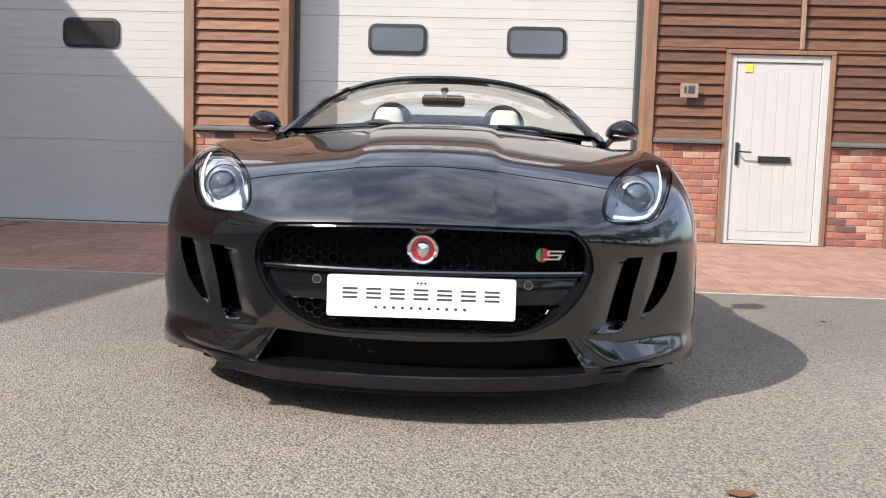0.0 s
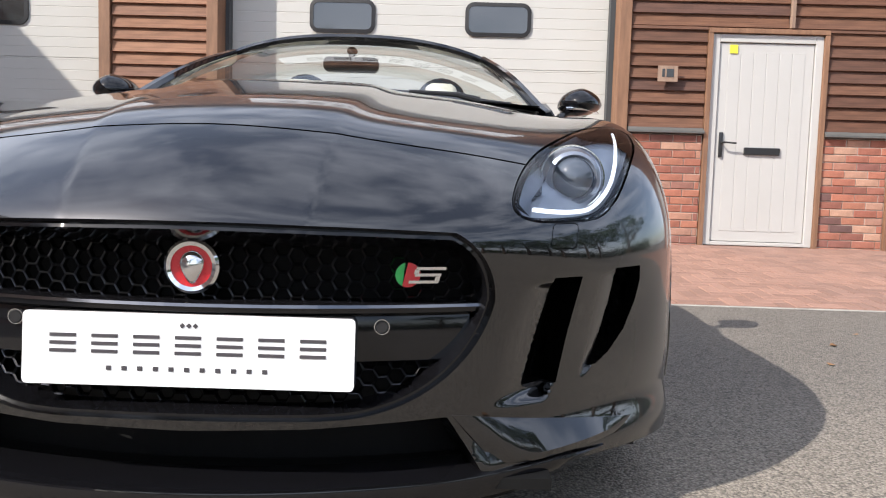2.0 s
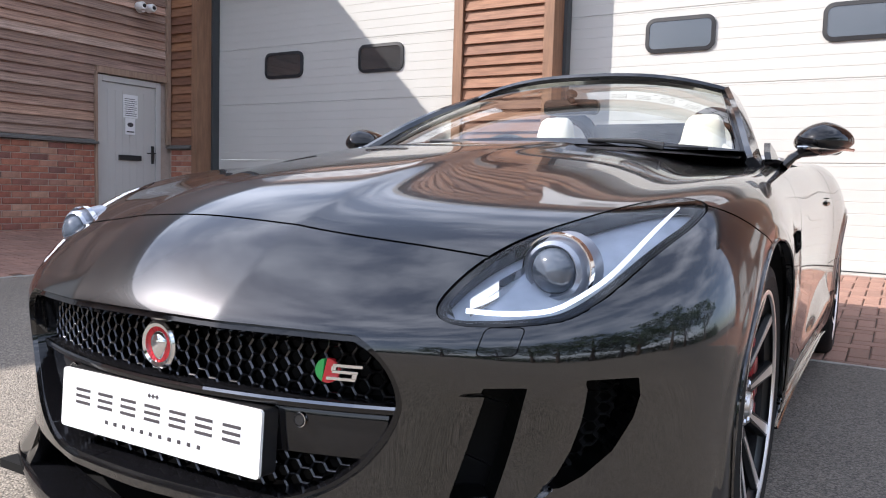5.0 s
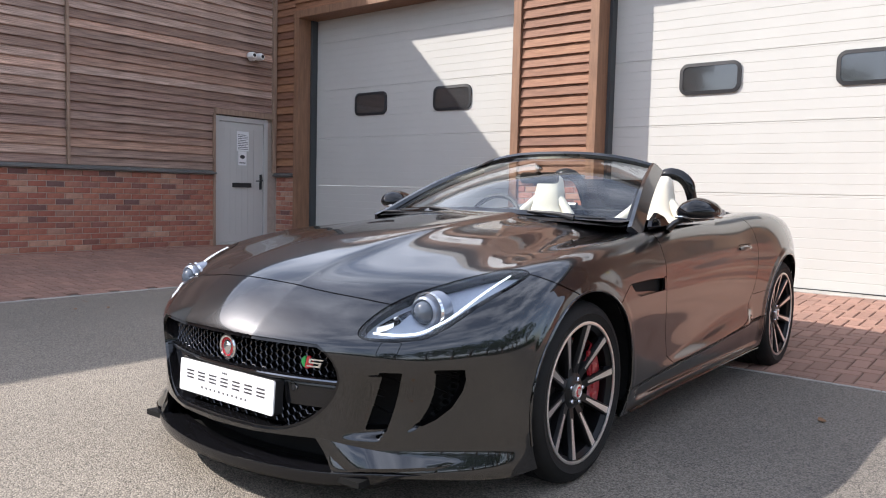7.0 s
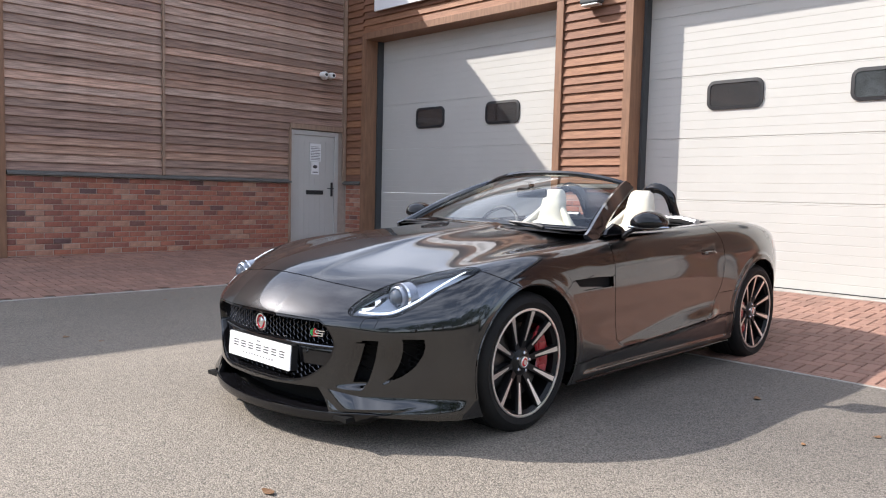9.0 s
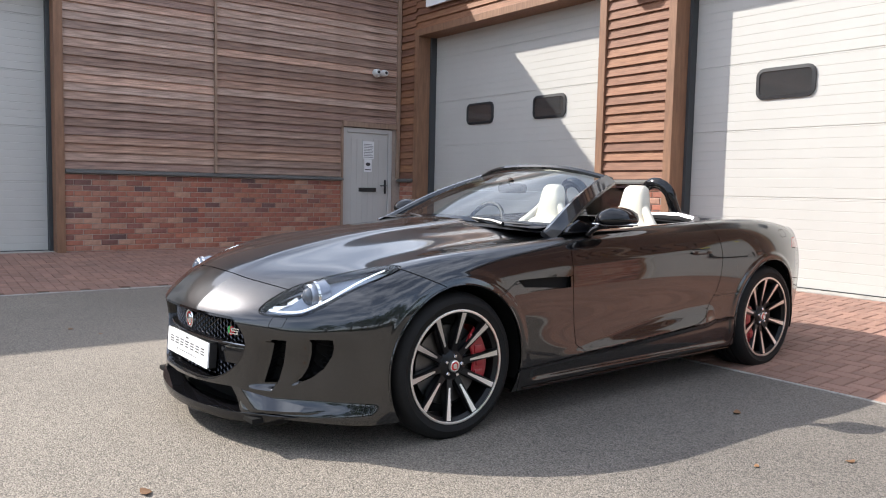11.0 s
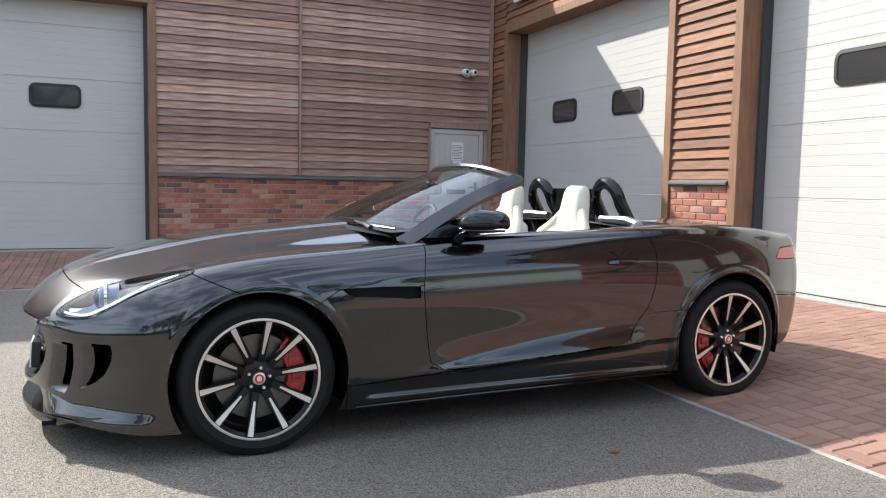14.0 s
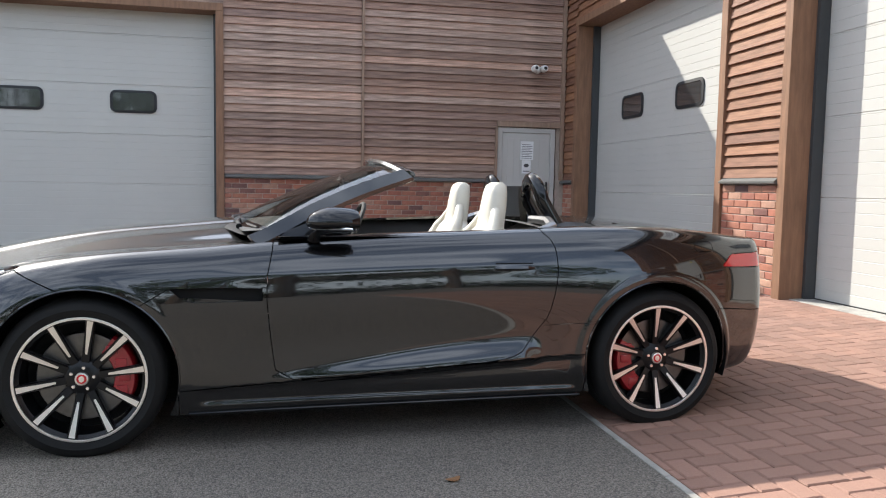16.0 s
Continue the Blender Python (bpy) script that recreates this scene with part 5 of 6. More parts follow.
windscreen.visible_shadow = False


def band(path, wide, across, thick, material, name, parent=car, label=""):
    """A flat bar along a path; across gives the broad direction at each point."""
    b = bmesh.new()
    rows = []
    for i, p in enumerate(path):
        w, n = across(i)
        q = [p - w * wide / 2, p - w * wide * 0.38 + n * thick * 0.5, p + w * wide * 0.38 + n * thick * 0.5, p + w * wide / 2, p + w * wide * 0.40 - n * thick * 0.5, p - w * wide * 0.40 - n * thick * 0.5]
        rows.append([b.verts.new(k) for k in q])
    for i in range(len(rows) - 1):
        for k in range(6):
            b.faces.new((rows[i][k], rows[i][(k + 1) % 6], rows[i + 1][(k + 1) % 6], rows[i + 1][k]))
    b.faces.new(rows[0]), b.faces.new(rows[-1][::-1])
    return part(name, b, material, parent, label, smooth=True)


for s in (-1, 1):
    path = [screen_pt(s * 1.0, f) + Vector((0, 0.012, 0)) for f in span(-0.12, 1.01, 14)]
    band(path, 0.088, lambda i, s=s: (Vector((s * 0.50, 0.62, -0.60)).normalized(), Vector((s * 0.72, -0.15, 0.62)).normalized()), 0.032, M_PAINT, "windscreen_pillar")
    b = bmesh.new()
    rows = [[screen_pt(s * q, f, 0.003) for q in (0.985, 0.965, 0.945)] for f in span(0.0, 1.0, 12)]
    ribbon(b, rows, 0.003)
    part("glass_border", b, M_GLOSS, windscreen)
path = [screen_pt(u, 1.03) for u in span(-1.0, 1.0, 24)]
band(path, 0.075, lambda i: (Vector((0, 0.90, -0.12)).normalized(), Vector((0, 0.1, 0.95)).normalized()), 0.030, M_PAINT, "windscreen_header")
b = ribbon(bmesh.new(), [[screen_pt(u * 0.96, f, 0.003) for u in us] for f in (0.0, 0.035, 0.055)], 0.003)
part("glass_border", b, M_GLOSS, windscreen)
b = ribbon(bmesh.new(), [[(x, 0.50 + 0.30 * x * x + q, 0.945 - 0.05 * x * x + h) for x in span(-0.74, 0.74, 24)] for q, h in ((0.0, 0.004), (0.06, 0.016), (0.14, 0.010))], 0.02)
part("scuttle", b, M_BLACKPL, car, smooth=True)
# wipers parked along the scuttle
for x0, x1 in ((-0.60, 0.02), (0.02, 0.64)):
    pts = [(x, 0.575 + 0.24 * abs(x) ** 2.0 + 0.035, 0.970 - 0.022 * abs(x)) for x in span(x0, x1, 8)]
    w = part("wiper", tube(bmesh.new(), pts, [0.006, 0.009, 0.010, 0.010, 0.010, 0.010, 0.009, 0.008, 0.005], 6), M_BLACKPL, car, smooth=True)
    px = x0 + 0.25
    part("wiper_arm", tube(bmesh.new(), [(x1 - 0.12, 0.555 + 0.25 * (x1 - 0.12) ** 2, 0.955), (x1 - 0.20, 0.565 + 0.25 * (x1 - 0.2) ** 2, 0.972), (px, 0.60 + 0.25 * px * px, 0.980)], [0.014, 0.010, 0.006], 8), M_BLACKPL, car, smooth=True)

# interior mirror, screen-edge details
im = part("interior_mirror", prism(bmesh.new(), round_rect(0.235, 0.062, 0.024), lambda u, v, d: (u - 0.005, 1.165 + d, 1.150 + v), 0.03), M_BLACKPL, car, smooth=False)
part("mirror_stem", tube(bmesh.new(), [(0, 1.18, 1.165), (0, 1.15, 1.188), (0, 1.165, 1.205)], [0.012, 0.016, 0.024], 8), M_BLACKPL, im, smooth=True)

# ---- car: door mirrors ----
for s in (1, -1):
    b = bmesh.new()
    bmesh.ops.create_uvsphere(b, u_segments=28, v_segments=18, radius=1.0)
    for v in b.verts:
        x, y, z = v.co
        k = 1.0 - 0.18 * max(0, x) - 0.10 * max(0, -x)
        yy = y * 0.115 * k if y < 0 else min(y * 0.16, 0.085) * k
        v.co = Vector((s * (0.950 + 0.092 * x), 1.045 + 1.12 * yy + 0.02 * x, 0.992 + z * 0.070 * (1.0 if z > 0 else 0.62) * k + 0.004 * x))
    m = part("door_mirror", b, M_GLOSS, car, "gloss black door mirror", smooth=True)
    part("mirror_glass", prism(bmesh.new(), round_rect(0.125, 0.072, 0.030), lambda u, v, d: (s * (0.948 + u), 1.126 + d, 0.990 + v), 0.004), M_CHROME, m)
    pts = [(s * (0.880 + 0.157 * f), 0.940 - 0.02 * math.sin(math.pi * f) + 0.17 * f ** 2.5, 0.970) for f in span(0, 1, 10)]
    part("indicator_strip", tube(bmesh.new(), pts, 0.006, 6), M_CHROME, m, "slim pale indicator strip", smooth=True)
    part("mirror_foot", tube(bmesh.new(), [(s * 0.840, 0.955, 0.905), (s * 0.862, 0.965, 0.938), (s * 0.885, 0.99, 0.954), (s * 0.93, 1.02, 0.962)], [0.030, 0.028, 0.030, 0.034], 10, flat=0.5), M_GLOSS, m, smooth=True)
    part("quarter_trim", prism(bmesh.new(), [(0.80, 0.915), (1.03, 0.93), (1.00, 0.965), (0.93, 0.985), (0.84, 0.95)], lambda u, v, d: (s * (0.800 + d - 0.35 * (v - 0.92)), u, v), 0.02), M_GLOSS, m)

# ---- car: cabin ----
part("cabin_floor", boxed(-0.72, 0.72, 0.62, 2.30, 0.22, 0.26), M_CABIN, car)
for s in (1, -1):
    b = ribbon(bmesh.new(), [[(s * x, y, z) for x, z in ((0.70, 0.24), (0.69, 0.60), (0.735, 0.84), (0.79, 0.925), (0.835, 0.925))] for y in span(0.80, 2.20, 8)], 0.004)
    part("door_card", b, M_CABIN, car, smooth=True)
    part("door_pull", tube(bmesh.new(), [(s * 0.70, y, 0.80 - 0.05 * (y - 1.3)) for y in span(1.05, 1.65, 6)], 0.03, 8, flat=0.6), M_LEATHER, car, smooth=True)
b = ribbon(bmesh.new(), [[(x, y + 0.08 * x * x, z - 0.02 * x * x) for x in span(-0.74, 0.74, 20)] for y, z in ((0.60, 0.955), (0.80, 0.965), (1.02, 0.955), (1.10, 0.92), (1.12, 0.78), (1.05, 0.55))], 0.03)
part("dashboard", b, M_CABIN, car, smooth=True)
part("centre_console", boxed(-0.14, 0.14, 1.05, 2.25, 0.25, 0.66, 0.03), M_CABIN, car)
part("rear_bulkhead", boxed(-0.74, 0.74, 2.27, 2.32, 0.25, 0.955, 0.01), M_CABIN, car)
b = bmesh.new()
ring = [Matrix.Rotation(radians(-25), 3, "X") @ Vector((0.18 * math.cos(t), 0, 0.18 * math.sin(t))) + Vector((-0.37, 1.26, 0.88)) for t in [2 * math.pi * k / 28 for k in range(28)]]
tube(b, ring, 0.014, 8, closed=True)
for t in (0, math.pi, -math.pi / 2):
    tube(b, [Vector((-0.37, 1.25, 0.88)), Matrix.Rotation(radians(-25), 3, "X") @ Vector((0.17 * math.cos(t), 0, 0.17 * math.sin(t))) + Vector((-0.37, 1.26, 0.88))], [0.04, 0.014], 8, flat=0.5)
part("steering_wheel", b, M_CABIN, car, smooth=True)


def loft(bm, rows):
    """Closed rings of equal count, joined and capped."""
    vs = [[bm.verts.new(p) for p in r] for r in rows]
    n = len(rows[0])
    for i in range(len(vs) - 1):
        for k in range(n):
            bm.faces.new((vs[i][k], vs[i][(k + 1) % n], vs[i + 1][(k + 1) % n], vs[i + 1][k]))
    bm.faces.new(vs[0]), bm.faces.new(vs[-1][::-1])
    return bm


def ring_at(cx, cy, z, w, d, n=20, p=3.0):
    out = []
    for k in range(n):
        t = 2 * math.pi * k / n
        c, q = math.cos(t), math.sin(t)
        out.append((cx + math.copysign(abs(c) ** (2 / p), c) * w / 2, cy + math.copysign(abs(q) ** (2 / p), q) * d / 2, z))
    return out


for s in (1, -1):
    cx = s * 0.375
    prof = ((0.60, 1.82, 0.50, 0.16), (0.75, 1.86, 0.52, 0.17), (0.86, 1.89, 0.49, 0.15), (0.915, 1.91, 0.42, 0.13), (0.945, 1.92, 0.25, 0.12), (0.99, 1.928, 0.225, 0.118), (1.06, 1.938, 0.205, 0.118), (1.13, 1.947, 0.180, 0.110), (1.165, 1.952, 0.155, 0.095), (1.183, 1.955, 0.11, 0.05))
    seat = part("seat", loft(bmesh.new(), [ring_at(cx, y, z, w, d) for z, y, w, d in prof]), M_LEATHER, car, "ivory leather sports seat with fixed headrest", smooth=True)
    part("seat_cushion", boxed(cx - 0.25, cx + 0.25, 1.30, 1.84, 0.40, 0.58, 0.05), M_LEATHER, seat, smooth=True)
    for q in (-1, 1):
        pts = [(cx + q * 0.085, 1.925, 1.035), (cx + q * 0.125, 1.91, 0.99), (cx + q * 0.165, 1.89, 0.945), (cx + q * 0.215, 1.86, 0.895), (cx + q * 0.235, 1.83, 0.82)]
        part("seat_bolster", tube(bmesh.new(), pts, [0.026, 0.030, 0.033, 0.040, 0.050], 10), M_LEATHER, seat, smooth=True)
        pts = [(cx + q * 0.225, 1.38, 0.58), (cx + q * 0.235, 1.63, 0.60), (cx + q * 0.235, 1.78, 0.66), (cx + q * 0.235, 1.84, 0.78)]
        part("seat_bolster", tube(bmesh.new(), pts, 0.05, 10), M_LEATHER, seat, smooth=True)
    # roll hoop, leaning back, with a filler behind
    pts = [(cx + 0.118 * math.cos(t), 2.175 - 0.03 * math.sin(t), 1.085 + 0.118 * math.sin(t)) for t in [math.pi * k / 12 for k in range(13)]]
    pts = [(cx + 0.124, 2.27, 0.93)] + pts + [(cx - 0.124, 2.27, 0.93)]
    part("roll_hoop", tube(bmesh.new(), pts, 0.029, 10, flat=1.3), M_GLOSS, car, "gloss black roll hoop behind a seat", smooth=True)
part("wind_deflector", boxed(-0.24, 0.24, 2.175, 2.181, 0.95, 1.165), glass("smoked_screen", (0.28, 0.28, 0.28), 0.05), car, "smoked wind deflector between the hoops")
b = ribbon(bmesh.new(), [[(x, y, 0.958 + h - 0.05 * abs(x) ** 2) for x in span(-0.70, 0.70, 14)] for y, h in ((2.16, 0.0), (2.22, 0.022), (2.30, 0.033), (2.38, 0.033))], 0.01)
part("tonneau", b, M_CABIN, car, "dark tonneau panel behind the seats", smooth=True)
for s in (1, -1):
    part("seat_surround", tube(bmesh.new(), [(s * 0.74, 2.05, 0.935), (s * 0.70, 2.15, 0.965), (s * 0.56, 2.18, 0.985), (s * 0.30, 2.18, 0.985)], [0.02, 0.026, 0.026, 0.02], 8), M_SATIN, car, "satin silver trim behind the seats", smooth=True)

# ---- sign boards above the garage doors ----
def sign_board(name, x0, x1, z0, z1, m, label):
    g = thing(name, m, label, "sign")
    part("panel", boxed(x0, x1, -0.075, -0.035, z0, z1, 0.004), M_PLATE, g)
    w, h = (x1 - x0) * 0.78 / 7, z1 - z0
    for k in range(7):
        u = x0 + (x1 - x0) * 0.11 + k * w
        for v in (0.38, 0.55, 0.72):
            part("bar", boxed(u, u + w * 0.62, -0.078, -0.074, z0 + h * v, z0 + h * (v + 0.08)), M_INK, g)
    for k in range(11):
        u = x0 + (x1 - x0) * (0.30 + 0.038 * k)
        part("bar", boxed(u, u + (x1 - x0) * 0.016, -0.078, -0.074, z0 + h * 0.14, z0 + h * 0.22), M_INK, g)
    return g


sign_board("sign_board", -1.95, 1.65, 4.10, 4.72, ON_MAIN, "white sign board with dark bars above a garage door")
sign_board("sign_board", -7.0, -3.45, 4.10, 4.72, ON_MAIN, "white sign board above the shaded garage door")
nb = thing("number_sign", ON_MAIN @ pose(2.225, -0.05, 1.80), "small clear unit number plate screwed to the boards", "sign")
part("plate", boxed(-0.095, 0.095, -0.02, -0.014, -0.075, 0.075, 0.003), M_BATTEN, nb)
b = boxed(-0.055, -0.03, -0.024, -0.019, -0.03, 0.045)
box(b, -0.012, 0.055, -0.024, -0.019, -0.03, 0.045)
part("print", b, M_STEEL, nb)


# ---- trees and far hedge beyond the yard ----
def tree(m, h, r, seed):
    rnd = random.Random(seed)
    g = thing("tree", m, "broadleaf tree with full green crown at the yard's edge", "tree", "trees beyond the yard")
    b = tube(bmesh.new(), [(0, 0, -0.1), (0.05, 0, h * 0.2), (0.0, 0.08, h * 0.45), (0.1, 0.05, h * 0.8)], [0.22, 0.17, 0.12, 0.04], 10)
    for k in range(9):
        t = rnd.uniform(0, 6.28)
        z = h * rnd.uniform(0.28, 0.6)
        q = r * rnd.uniform(0.5, 0.9)
        tube(b, [(0, 0, z), (q * 0.5 * math.cos(t), q * 0.5 * math.sin(t), z + h * 0.1), (q * math.cos(t), q * math.sin(t), z + h * 0.22)], [0.07, 0.05, 0.015], 6)
    part("trunk", b, M_BARK, g, smooth=True)
    vs, fs = [], []
    for k in range(70):
        d = Vector((rnd.gauss(0, 1), rnd.gauss(0, 1), rnd.gauss(0, 1))).normalized() * rnd.uniform(0.45, 1.0)
        c = Vector((d.x * r, d.y * r, h * 0.64 + d.z * h * 0.34))
        s = rnd.uniform(0.35, 0.75)
        for _ in range(55):
            p = c + Vector((rnd.gauss(0, s * 0.5), rnd.gauss(0, s * 0.5), rnd.gauss(0, s * 0.4)))
            a, n = Vector((rnd.gauss(0, 1), rnd.gauss(0, 1), rnd.gauss(0, 1))).normalized(), Vector((rnd.gauss(0, 1), rnd.gauss(0, 1), rnd.gauss(0, 1)))
            e = a.cross(n).normalized()
            i, q = len(vs), rnd.uniform(0.07, 0.15)
            vs += [p - a * q, p + e * q * 0.45, p + a * q, p - e * q * 0.45]
            fs.append((i, i + 1, i + 2, i + 3))
    me = bpy.data.meshes.new("crown")
    me.from_pydata(vs, [], fs)
    me.materials.append(M_LEAF)
    o = new("crown", me)
    o.parent = g
    return g


first = tree(pose(17, 3.5, 0), 8.0, 3.0, 4)
second = tree(pose(16, -4.5, 0), 6.5, 2.6, 9)
for k, (x, y, a, src) in enumerate(((19, 9, 70, first), (17, -11, 140, first), (20, -1, 30, second), (-7, -18, 90, first), (-11, -16, 250, second), (14, -15, 310, second), (17.5, -7.6, 200, first), (18.5, -2.8, 15, first), (18, 0.6, 100, second), (20, 5.5, 220, first))):
    copy_thing(src, pose(x, y, 0, 0, 0, a))
rnd = random.Random(5)
vs, fs = [], []
for _ in range(26000):
    u = rnd.uniform(0, 70)
    c = Vector((21.5, 14 - u, 0)) if u < 36 else Vector((21.5 - (u - 36), -22, 0))
    p = c + Vector((rnd.gauss(0, 0.45), rnd.gauss(0, 0.45), abs(rnd.gauss(0, 1)) * 0.75 + rnd.uniform(0, 0.9)))
    a = Vector((rnd.gauss(0, 1), rnd.gauss(0, 1), rnd.gauss(0, 1))).normalized()
    e = a.cross(Vector((rnd.gauss(0, 1), rnd.gauss(0, 1), rnd.gauss(0, 1)))).normalized()
    i, q = len(vs), rnd.uniform(0.09, 0.2)
    vs += [p - a * q, p + e * q * 0.5, p + a * q, p - e * q * 0.5]
    fs.append((i, i + 1, i + 2, i + 3))
me = bpy.data.meshes.new("hedge")
me.from_pydata(vs, [], fs)
me.materials.append(M_LEAF)
tagged(new("hedge", me), "dark green hedge along the far side of the yard", "hedge", kind="stuff")

# ---- leaves and twigs on the ground ----
rnd = random.Random(3)
M_DRY = mat("dry_leaf", (0.22, 0.11, 0.045), 0.7, piece=0.4, vary=0.3)
b = bmesh.new()
prism(b, [(0.028 * math.cos(t) * (1 + 0.25 * math.sin(3 * t)), 0.016 * math.sin(t)) for t in [2 * math.pi * k / 10 for k in range(10)]], lambda u, v, d: (u, v, 6 * u * u + d), 0.0015)
ME_LEAF = mesh_of("dry_leaf", b, M_DRY)
spots = [(1.05, 1.85), (0.62, 1.72), (1.75, 3.9), (2.2, 4.6), (1.95, 4.3), (-2.6, 2.3), (-2.9, 2.15), (1.25, 4.55)]
spots += [(rnd.uniform(-7.6, -4.2), rnd.uniform(0.5, 7.5)) for _ in range(26)] + [(-7.75 + rnd.uniform(0, 0.25), rnd.uniform(3, 7)) for _ in range(14)]
for x, y in spots:
    o = new("dry_leaf", ME_LEAF)
    o.matrix_basis = pose(x, y, level(x, y) + 0.004, 0, 0, rnd.uniform(0, 360)) @ Matrix.Scale(rnd.uniform(0.6, 1.2), 4)
    tagged(o, "small curled brown dry leaf on the ground", "leaf", "fallen leaves")

# ---- pieces of the setting: boards, bricks, blocks ----
STEP = 0.1165


def board_mesh(length, material):
    """A feather-edged board along x: thick at its foot, thin at its head."""
    b = bmesh.new()
    prism(b, [(0.0, 0.0), (-0.037, 0.0), (-0.041, 0.004), (-0.009, STEP + 0.02), (0.0, STEP + 0.02)], lambda u, v, d: (d, u, v), length)
    return mesh_of("board", b, material)


def clad(wall, m, x0, x1, z0, z1, material, seed):
    r = random.Random(seed)
    kinds = [board_mesh(x1 - x0, material)]
    z = z0
    while z < z1 - 0.02:
        o = new("board", kinds[0])
        o.parent = wall
        o.matrix_basis = m @ pose(x0, 0.032 + r.uniform(-0.003, 0.002), z + r.uniform(-0.004, 0.004), r.uniform(-0.6, 0.6))
        z += STEP


HB = LEDGE + 0.03
clad(wall_wing, ON_WING, 2.94 + 0.11, 5.10, HB, TOP - 0.1, M_CEDAR_WING, 1)
clad(wall_wing, ON_WING, 5.14, 7.28, HB, HB + 8 * STEP, M_CEDAR_WING, 2)
clad(wall_wing, ON_WING, 5.14, 8.345, HB + 8 * STEP, TOP - 0.1, M_CEDAR_WING, 3)
clad(wall_wing, ON_WING, -8.9, -1.17, HB, TOP - 0.1, M_CEDAR_WING, 4)
clad(wall_wing, ON_WING, -1.16, 2.94 + 0.108, HEAD + 0.115, TOP - 0.1, M_CEDAR_WING, 5)
for k, (a, c) in enumerate(PANELS_MAIN):
    if k in (2, 3):
        continue
    clad(wall_main, ON_MAIN, a, c, HB, TOP - 0.1, M_CEDAR, 20 + k)
clad(wall_main, ON_MAIN, 1.88, 2.605, HB, 2.255, M_CEDAR_DARK, 31)
clad(wall_main, ON_MAIN, 3.76, 4.38, HB, 2.255, M_CEDAR_DARK, 32)
clad(wall_main, ON_MAIN, 1.88, 3.37, 2.262, TOP - 0.1, M_CEDAR_DARK, 33)
clad(wall_main, ON_MAIN, 3.41, 5.515, 2.262, TOP - 0.1, M_CEDAR_DARK, 34)
for k, sp in enumerate((G1, G2)):
    clad(wall_main, ON_MAIN, sp[0] - 0.11, sp[1] + 0.11, HEAD + 0.115, TOP - 0.1, M_CEDAR, 40 + k)

BL, BH = 0.225, 0.075


def brick_mesh(length, material, depth=0.03):
    b = boxed(0.005, length - 0.005, -0.004, depth, 0.005, BH - 0.005)
    es = [e for e in b.edges if all(v.co.y < 0 for v in e.verts)]
    bmesh.ops.bevel(b, geom=es, offset=0.004, segments=1, affect="EDGES")
    return mesh_of("brick", b, material)


FULL, HALF = brick_mesh(BL, M_BRICK), brick_mesh(BL / 2, M_BRICK)
odd = {}


def brickwork(wall, m, x0, x1, seed):
    part("mortar", boxed(x0, x1, 0.004, 0.034, BASE - 0.15, LEDGE - 0.032), M_MORTAR, wall).matrix_basis = m
    r = random.Random(seed)
    z, row = LEDGE - 0.035 - BH, 0
    while z > BASE - 0.09:
        x = x0 - (BL / 2 if row % 2 else 0)
        while x < x1 - 0.012:
            a, c = max(x, x0), min(x + BL, x1)
            ln = round(c - a, 2)
            if ln > 0.035:
                if abs(ln - BL) < 0.006:
                    me = FULL
                else:
                    me = odd.setdefault(ln, brick_mesh(ln, M_BRICK)) if abs(ln - BL / 2) > 0.006 else HALF
                o = new("brick", me)
                o.parent = wall
                o.matrix_basis = m @ pose(a, r.uniform(-0.0035, 0.0015), z, 0, 0, r.uniform(-0.25, 0.25))
            x += BL
        z -= BH
        row += 1


brickwork(wall_wing, ON_WING, 3.05, 7.29, 1)
brickwork(wall_main, ON_MAIN, -7.80, -7.365, 2)
brickwork(wall_main, ON_MAIN, -3.145, -2.215, 3)
brickwork(wall_main, ON_MAIN, 1.875, 2.605, 4)
brickwork(wall_main, ON_MAIN, 3.76, 4.385, 5)
brickwork(wall_main, ON_MAIN, 5.515, 6.30, 6)

# block paving: herringbone, bedded on sand, with a concrete edging
paving = thing("pavement", pose(0, 0, 0), "red block paving apron laid in herringbone", "paving", kind="structure")
b = bmesh.new()
for px0, px1, py0, py1 in ((-5.1, 8.0, 5.445, 8.9), (-8.2, -5.1, -6.0, 8.9)):
    nx, ny = int((px1 - px0) / 0.25) + 1, int((py1 - py0) / 0.25) + 1
    gx, gy = span(px0, px1, nx), span(py0, py1, ny)
    vv = [[b.verts.new((x, y, level(x, y) - 0.006)) for y in gy] for x in gx]
    for i in range(nx):
        for j in range(ny):
            b.faces.new((vv[i][j], vv[i + 1][j], vv[i + 1][j + 1], vv[i][j + 1]))
part("bedding", b, M_JOINT, paving)
U = 0.1
b = bmesh.new()
box(b, 0.003, 2 * U - 0.003, 0.003, U - 0.003, -0.03, 0.004)
es = [e for e in b.edges if all(v.co.z > 0 for v in e.verts)]
bmesh.ops.bevel(b, geom=es, offset=0.006, segments=1, affect="EDGES")
ME_BLOCK = mesh_of("block", b, M_PAVER)
cells = []
for i in range(-90, 130):
    for j in range(-70, 100):
        # herringbone: steps of a staircase, each with one block along and one across
        k = (i - j) % 4
        if k == 0:
            cells.append((i, j, 0))
        elif k == 3:
            cells.append((i, j, 1))
near, rest = [], []
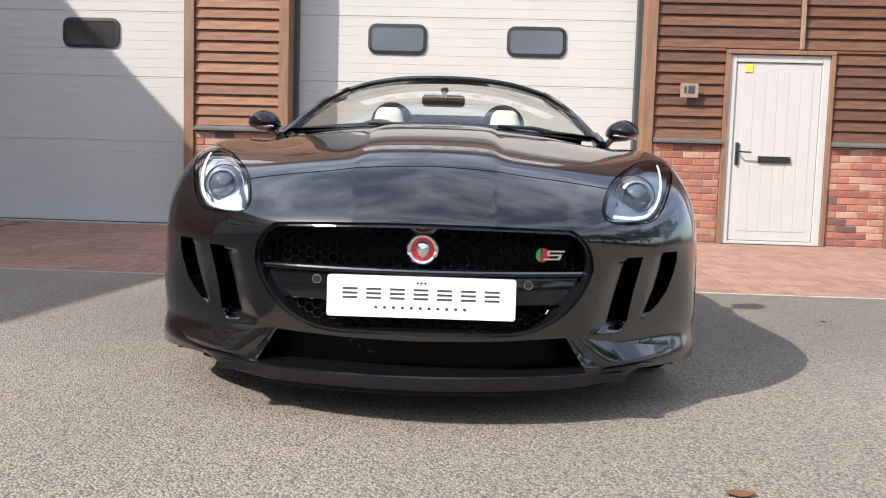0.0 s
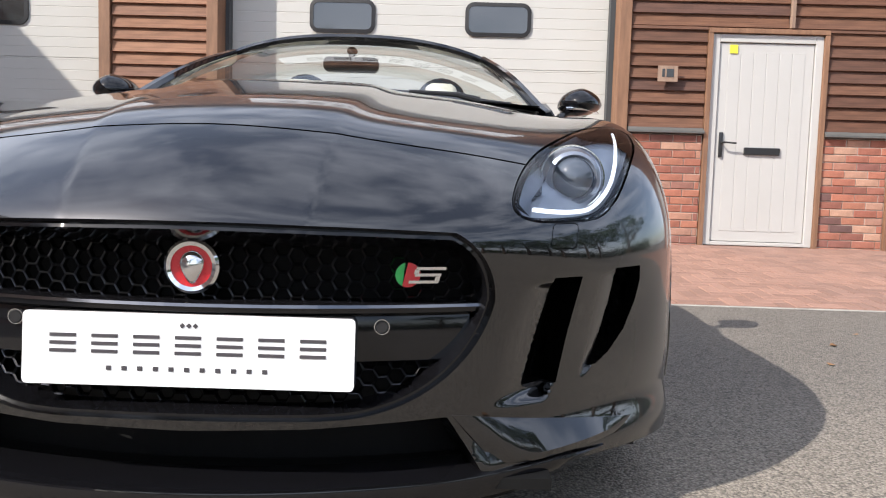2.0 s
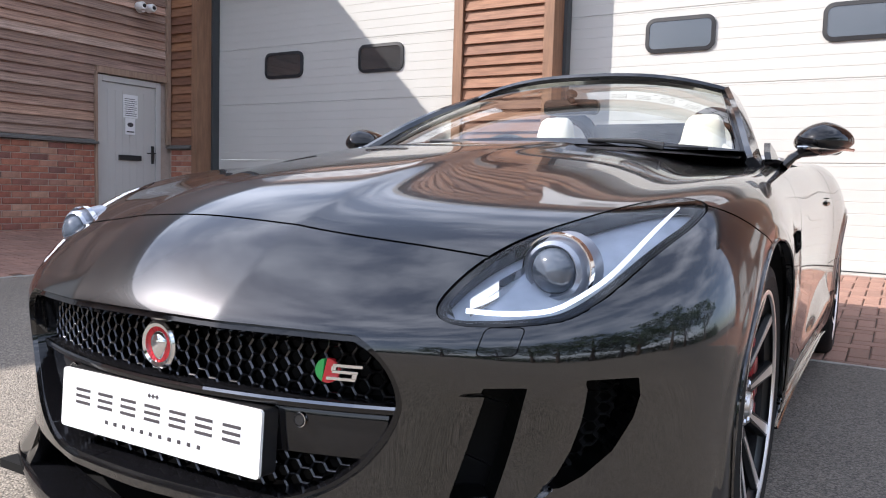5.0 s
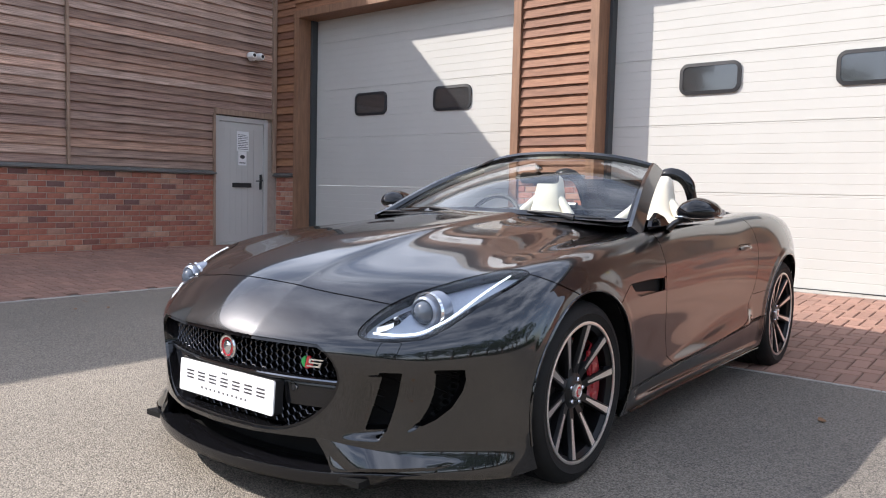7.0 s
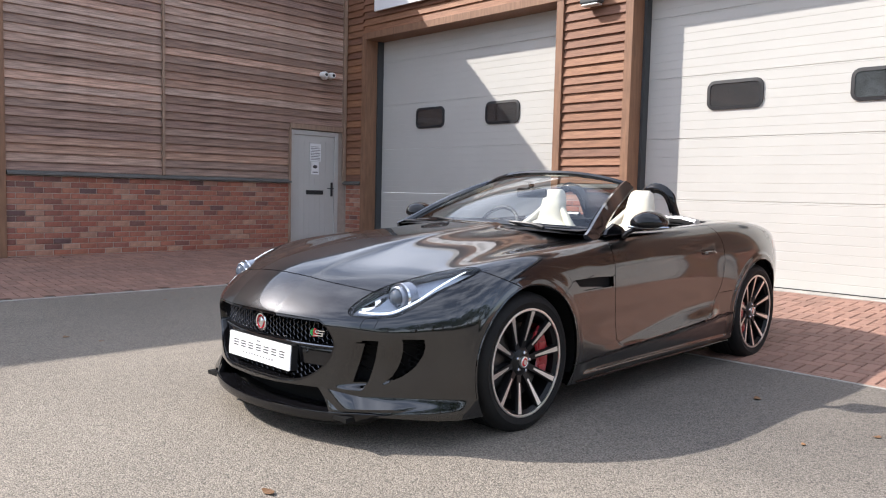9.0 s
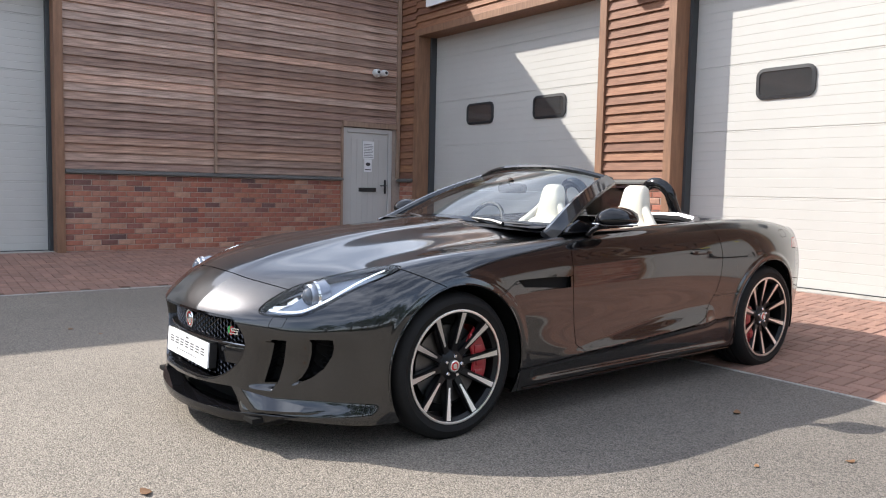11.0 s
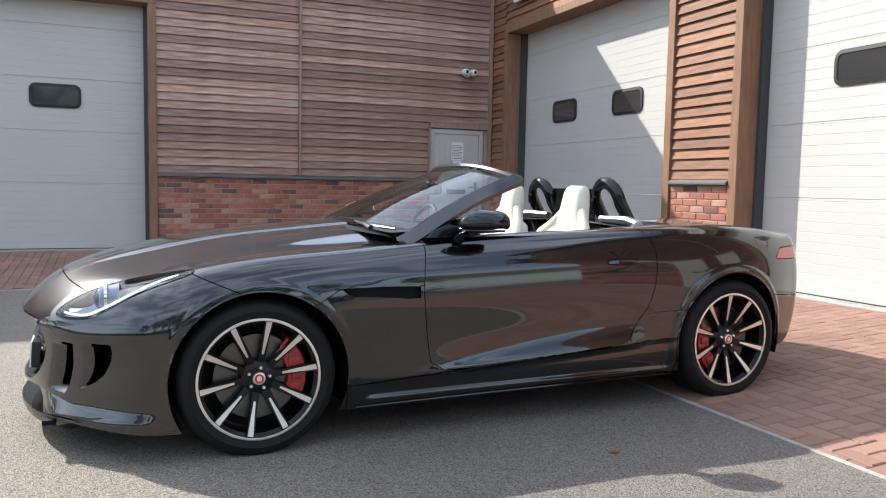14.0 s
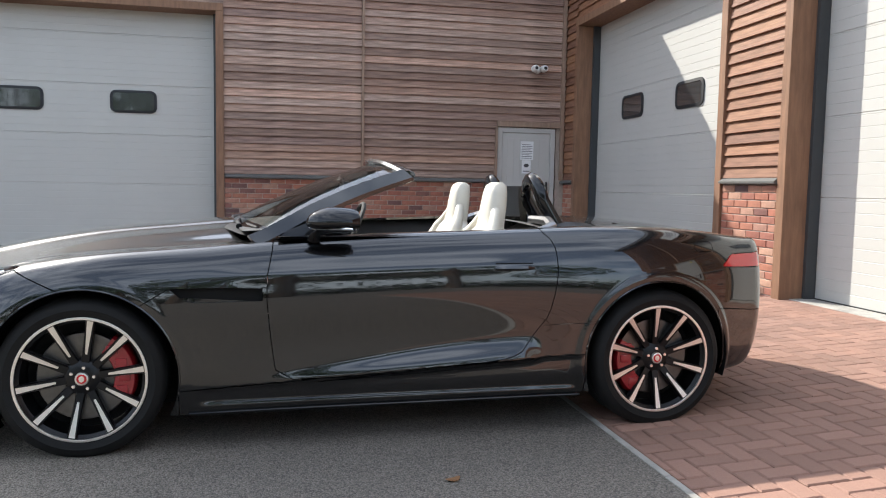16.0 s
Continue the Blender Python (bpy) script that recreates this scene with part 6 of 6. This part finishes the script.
for i, j, turn in cells:
    x, y = i * U + (0.0 if turn == 0 else U), j * U + 5.48
    cx, cy = (x + U, y + U / 2) if turn == 0 else (x - U / 2, y + U)
    half = U / 2 if turn == 0 else U
    main = cy + half > 5.475 and cy < 8.86 and -5.0 < cx < 7.9
    wing = cx <= -5.12 and -5.5 < cy < 8.86 and cx > -8.16
    if not (main or wing):
        continue
    (near if 0.55 < cx < 2.75 and cy - half > 5.435 and cy < 8.2 else rest).append((x, y, cx, cy, turn))
near.sort(key=lambda q: (q[2] - 1.6) ** 2 + (q[3] - 5.9) ** 2)
rest += near[300:]
jit = random.Random(8)
for x, y, cx, cy, turn in near[:300]:
    o = new("block", ME_BLOCK)
    o.parent = paving
    slope = math.degrees(math.atan2(level(cx, cy + 0.05) - level(cx, cy - 0.05), 0.1))
    o.matrix_basis = Matrix.Translation((x, y, level(x, y) + jit.uniform(-0.001, 0.0015))) @ pose(0, 0, 0, slope) @ pose(0, 0, 0, 0, 0, 90 if turn else 0)
vs, fs = [], []
for x, y, cx, cy, turn in rest:
    hx, hy = (U - 0.003, U / 2 - 0.003) if turn == 0 else (U / 2 - 0.003, U - 0.003)
    i, dz = len(vs), jit.uniform(-0.001, 0.0015)
    for f, d in ((1.0, -0.012), (1.0, 0.001), (1.0, 0.004)):
        e = 0.006 if d > 0.003 else 0.0
        for sx, sy in ((-1, -1), (1, -1), (1, 1), (-1, 1)):
            px, py = cx + sx * (hx - e), cy + sy * (hy - e)
            py = max(py, 5.446 + e) if cx > -5.1 else py
            vs.append((px, py, level(px, py) + d + dz))
    fs.append((i + 8, i + 9, i + 10, i + 11))
    for q in (0, 4):
        for k in range(4):
            fs.append((i + q + k, i + q + (k + 1) % 4, i + q + 4 + (k + 1) % 4, i + q + 4 + k))
me = bpy.data.meshes.new("blocks")
me.from_pydata(vs, [], fs)
me.materials.append(M_PAVERS)
o = tagged(new("blocks", me), kind="stuff")
o.parent = paving
edging = thing("kerb", pose(0, 0, 0), "flush weathered concrete edging between asphalt and blocks", "kerb", kind="structure")
x = -5.05
while x < 7.5:
    b = boxed(x + 0.004, x + 0.911, 5.408, 5.440, -0.1, 0.005, 0.003)
    part("edging", b, M_KERB, edging)
    x += 0.915
y = -6.0
while y < 5.3:
    b = boxed(-5.11, -5.05, y + 0.004, y + 0.911, -0.1, 0.006, 0.004)
    part("edging", b, M_KERB, edging)
    y += 0.915
b = bmesh.new()
for a0, a1 in (G1, G2):
    box(b, a0, a1, 8.50, 8.80, BASE - 0.05, BASE + 0.012, 0.006)
box(b, WING_X - 0.40, WING_X - 0.08, GL[0], GL[1], BASE - 0.05, BASE + 0.012, 0.006)
tagged(part("threshold", b, M_KERB), "pale concrete thresholds under the garage doors", "threshold", kind="structure")
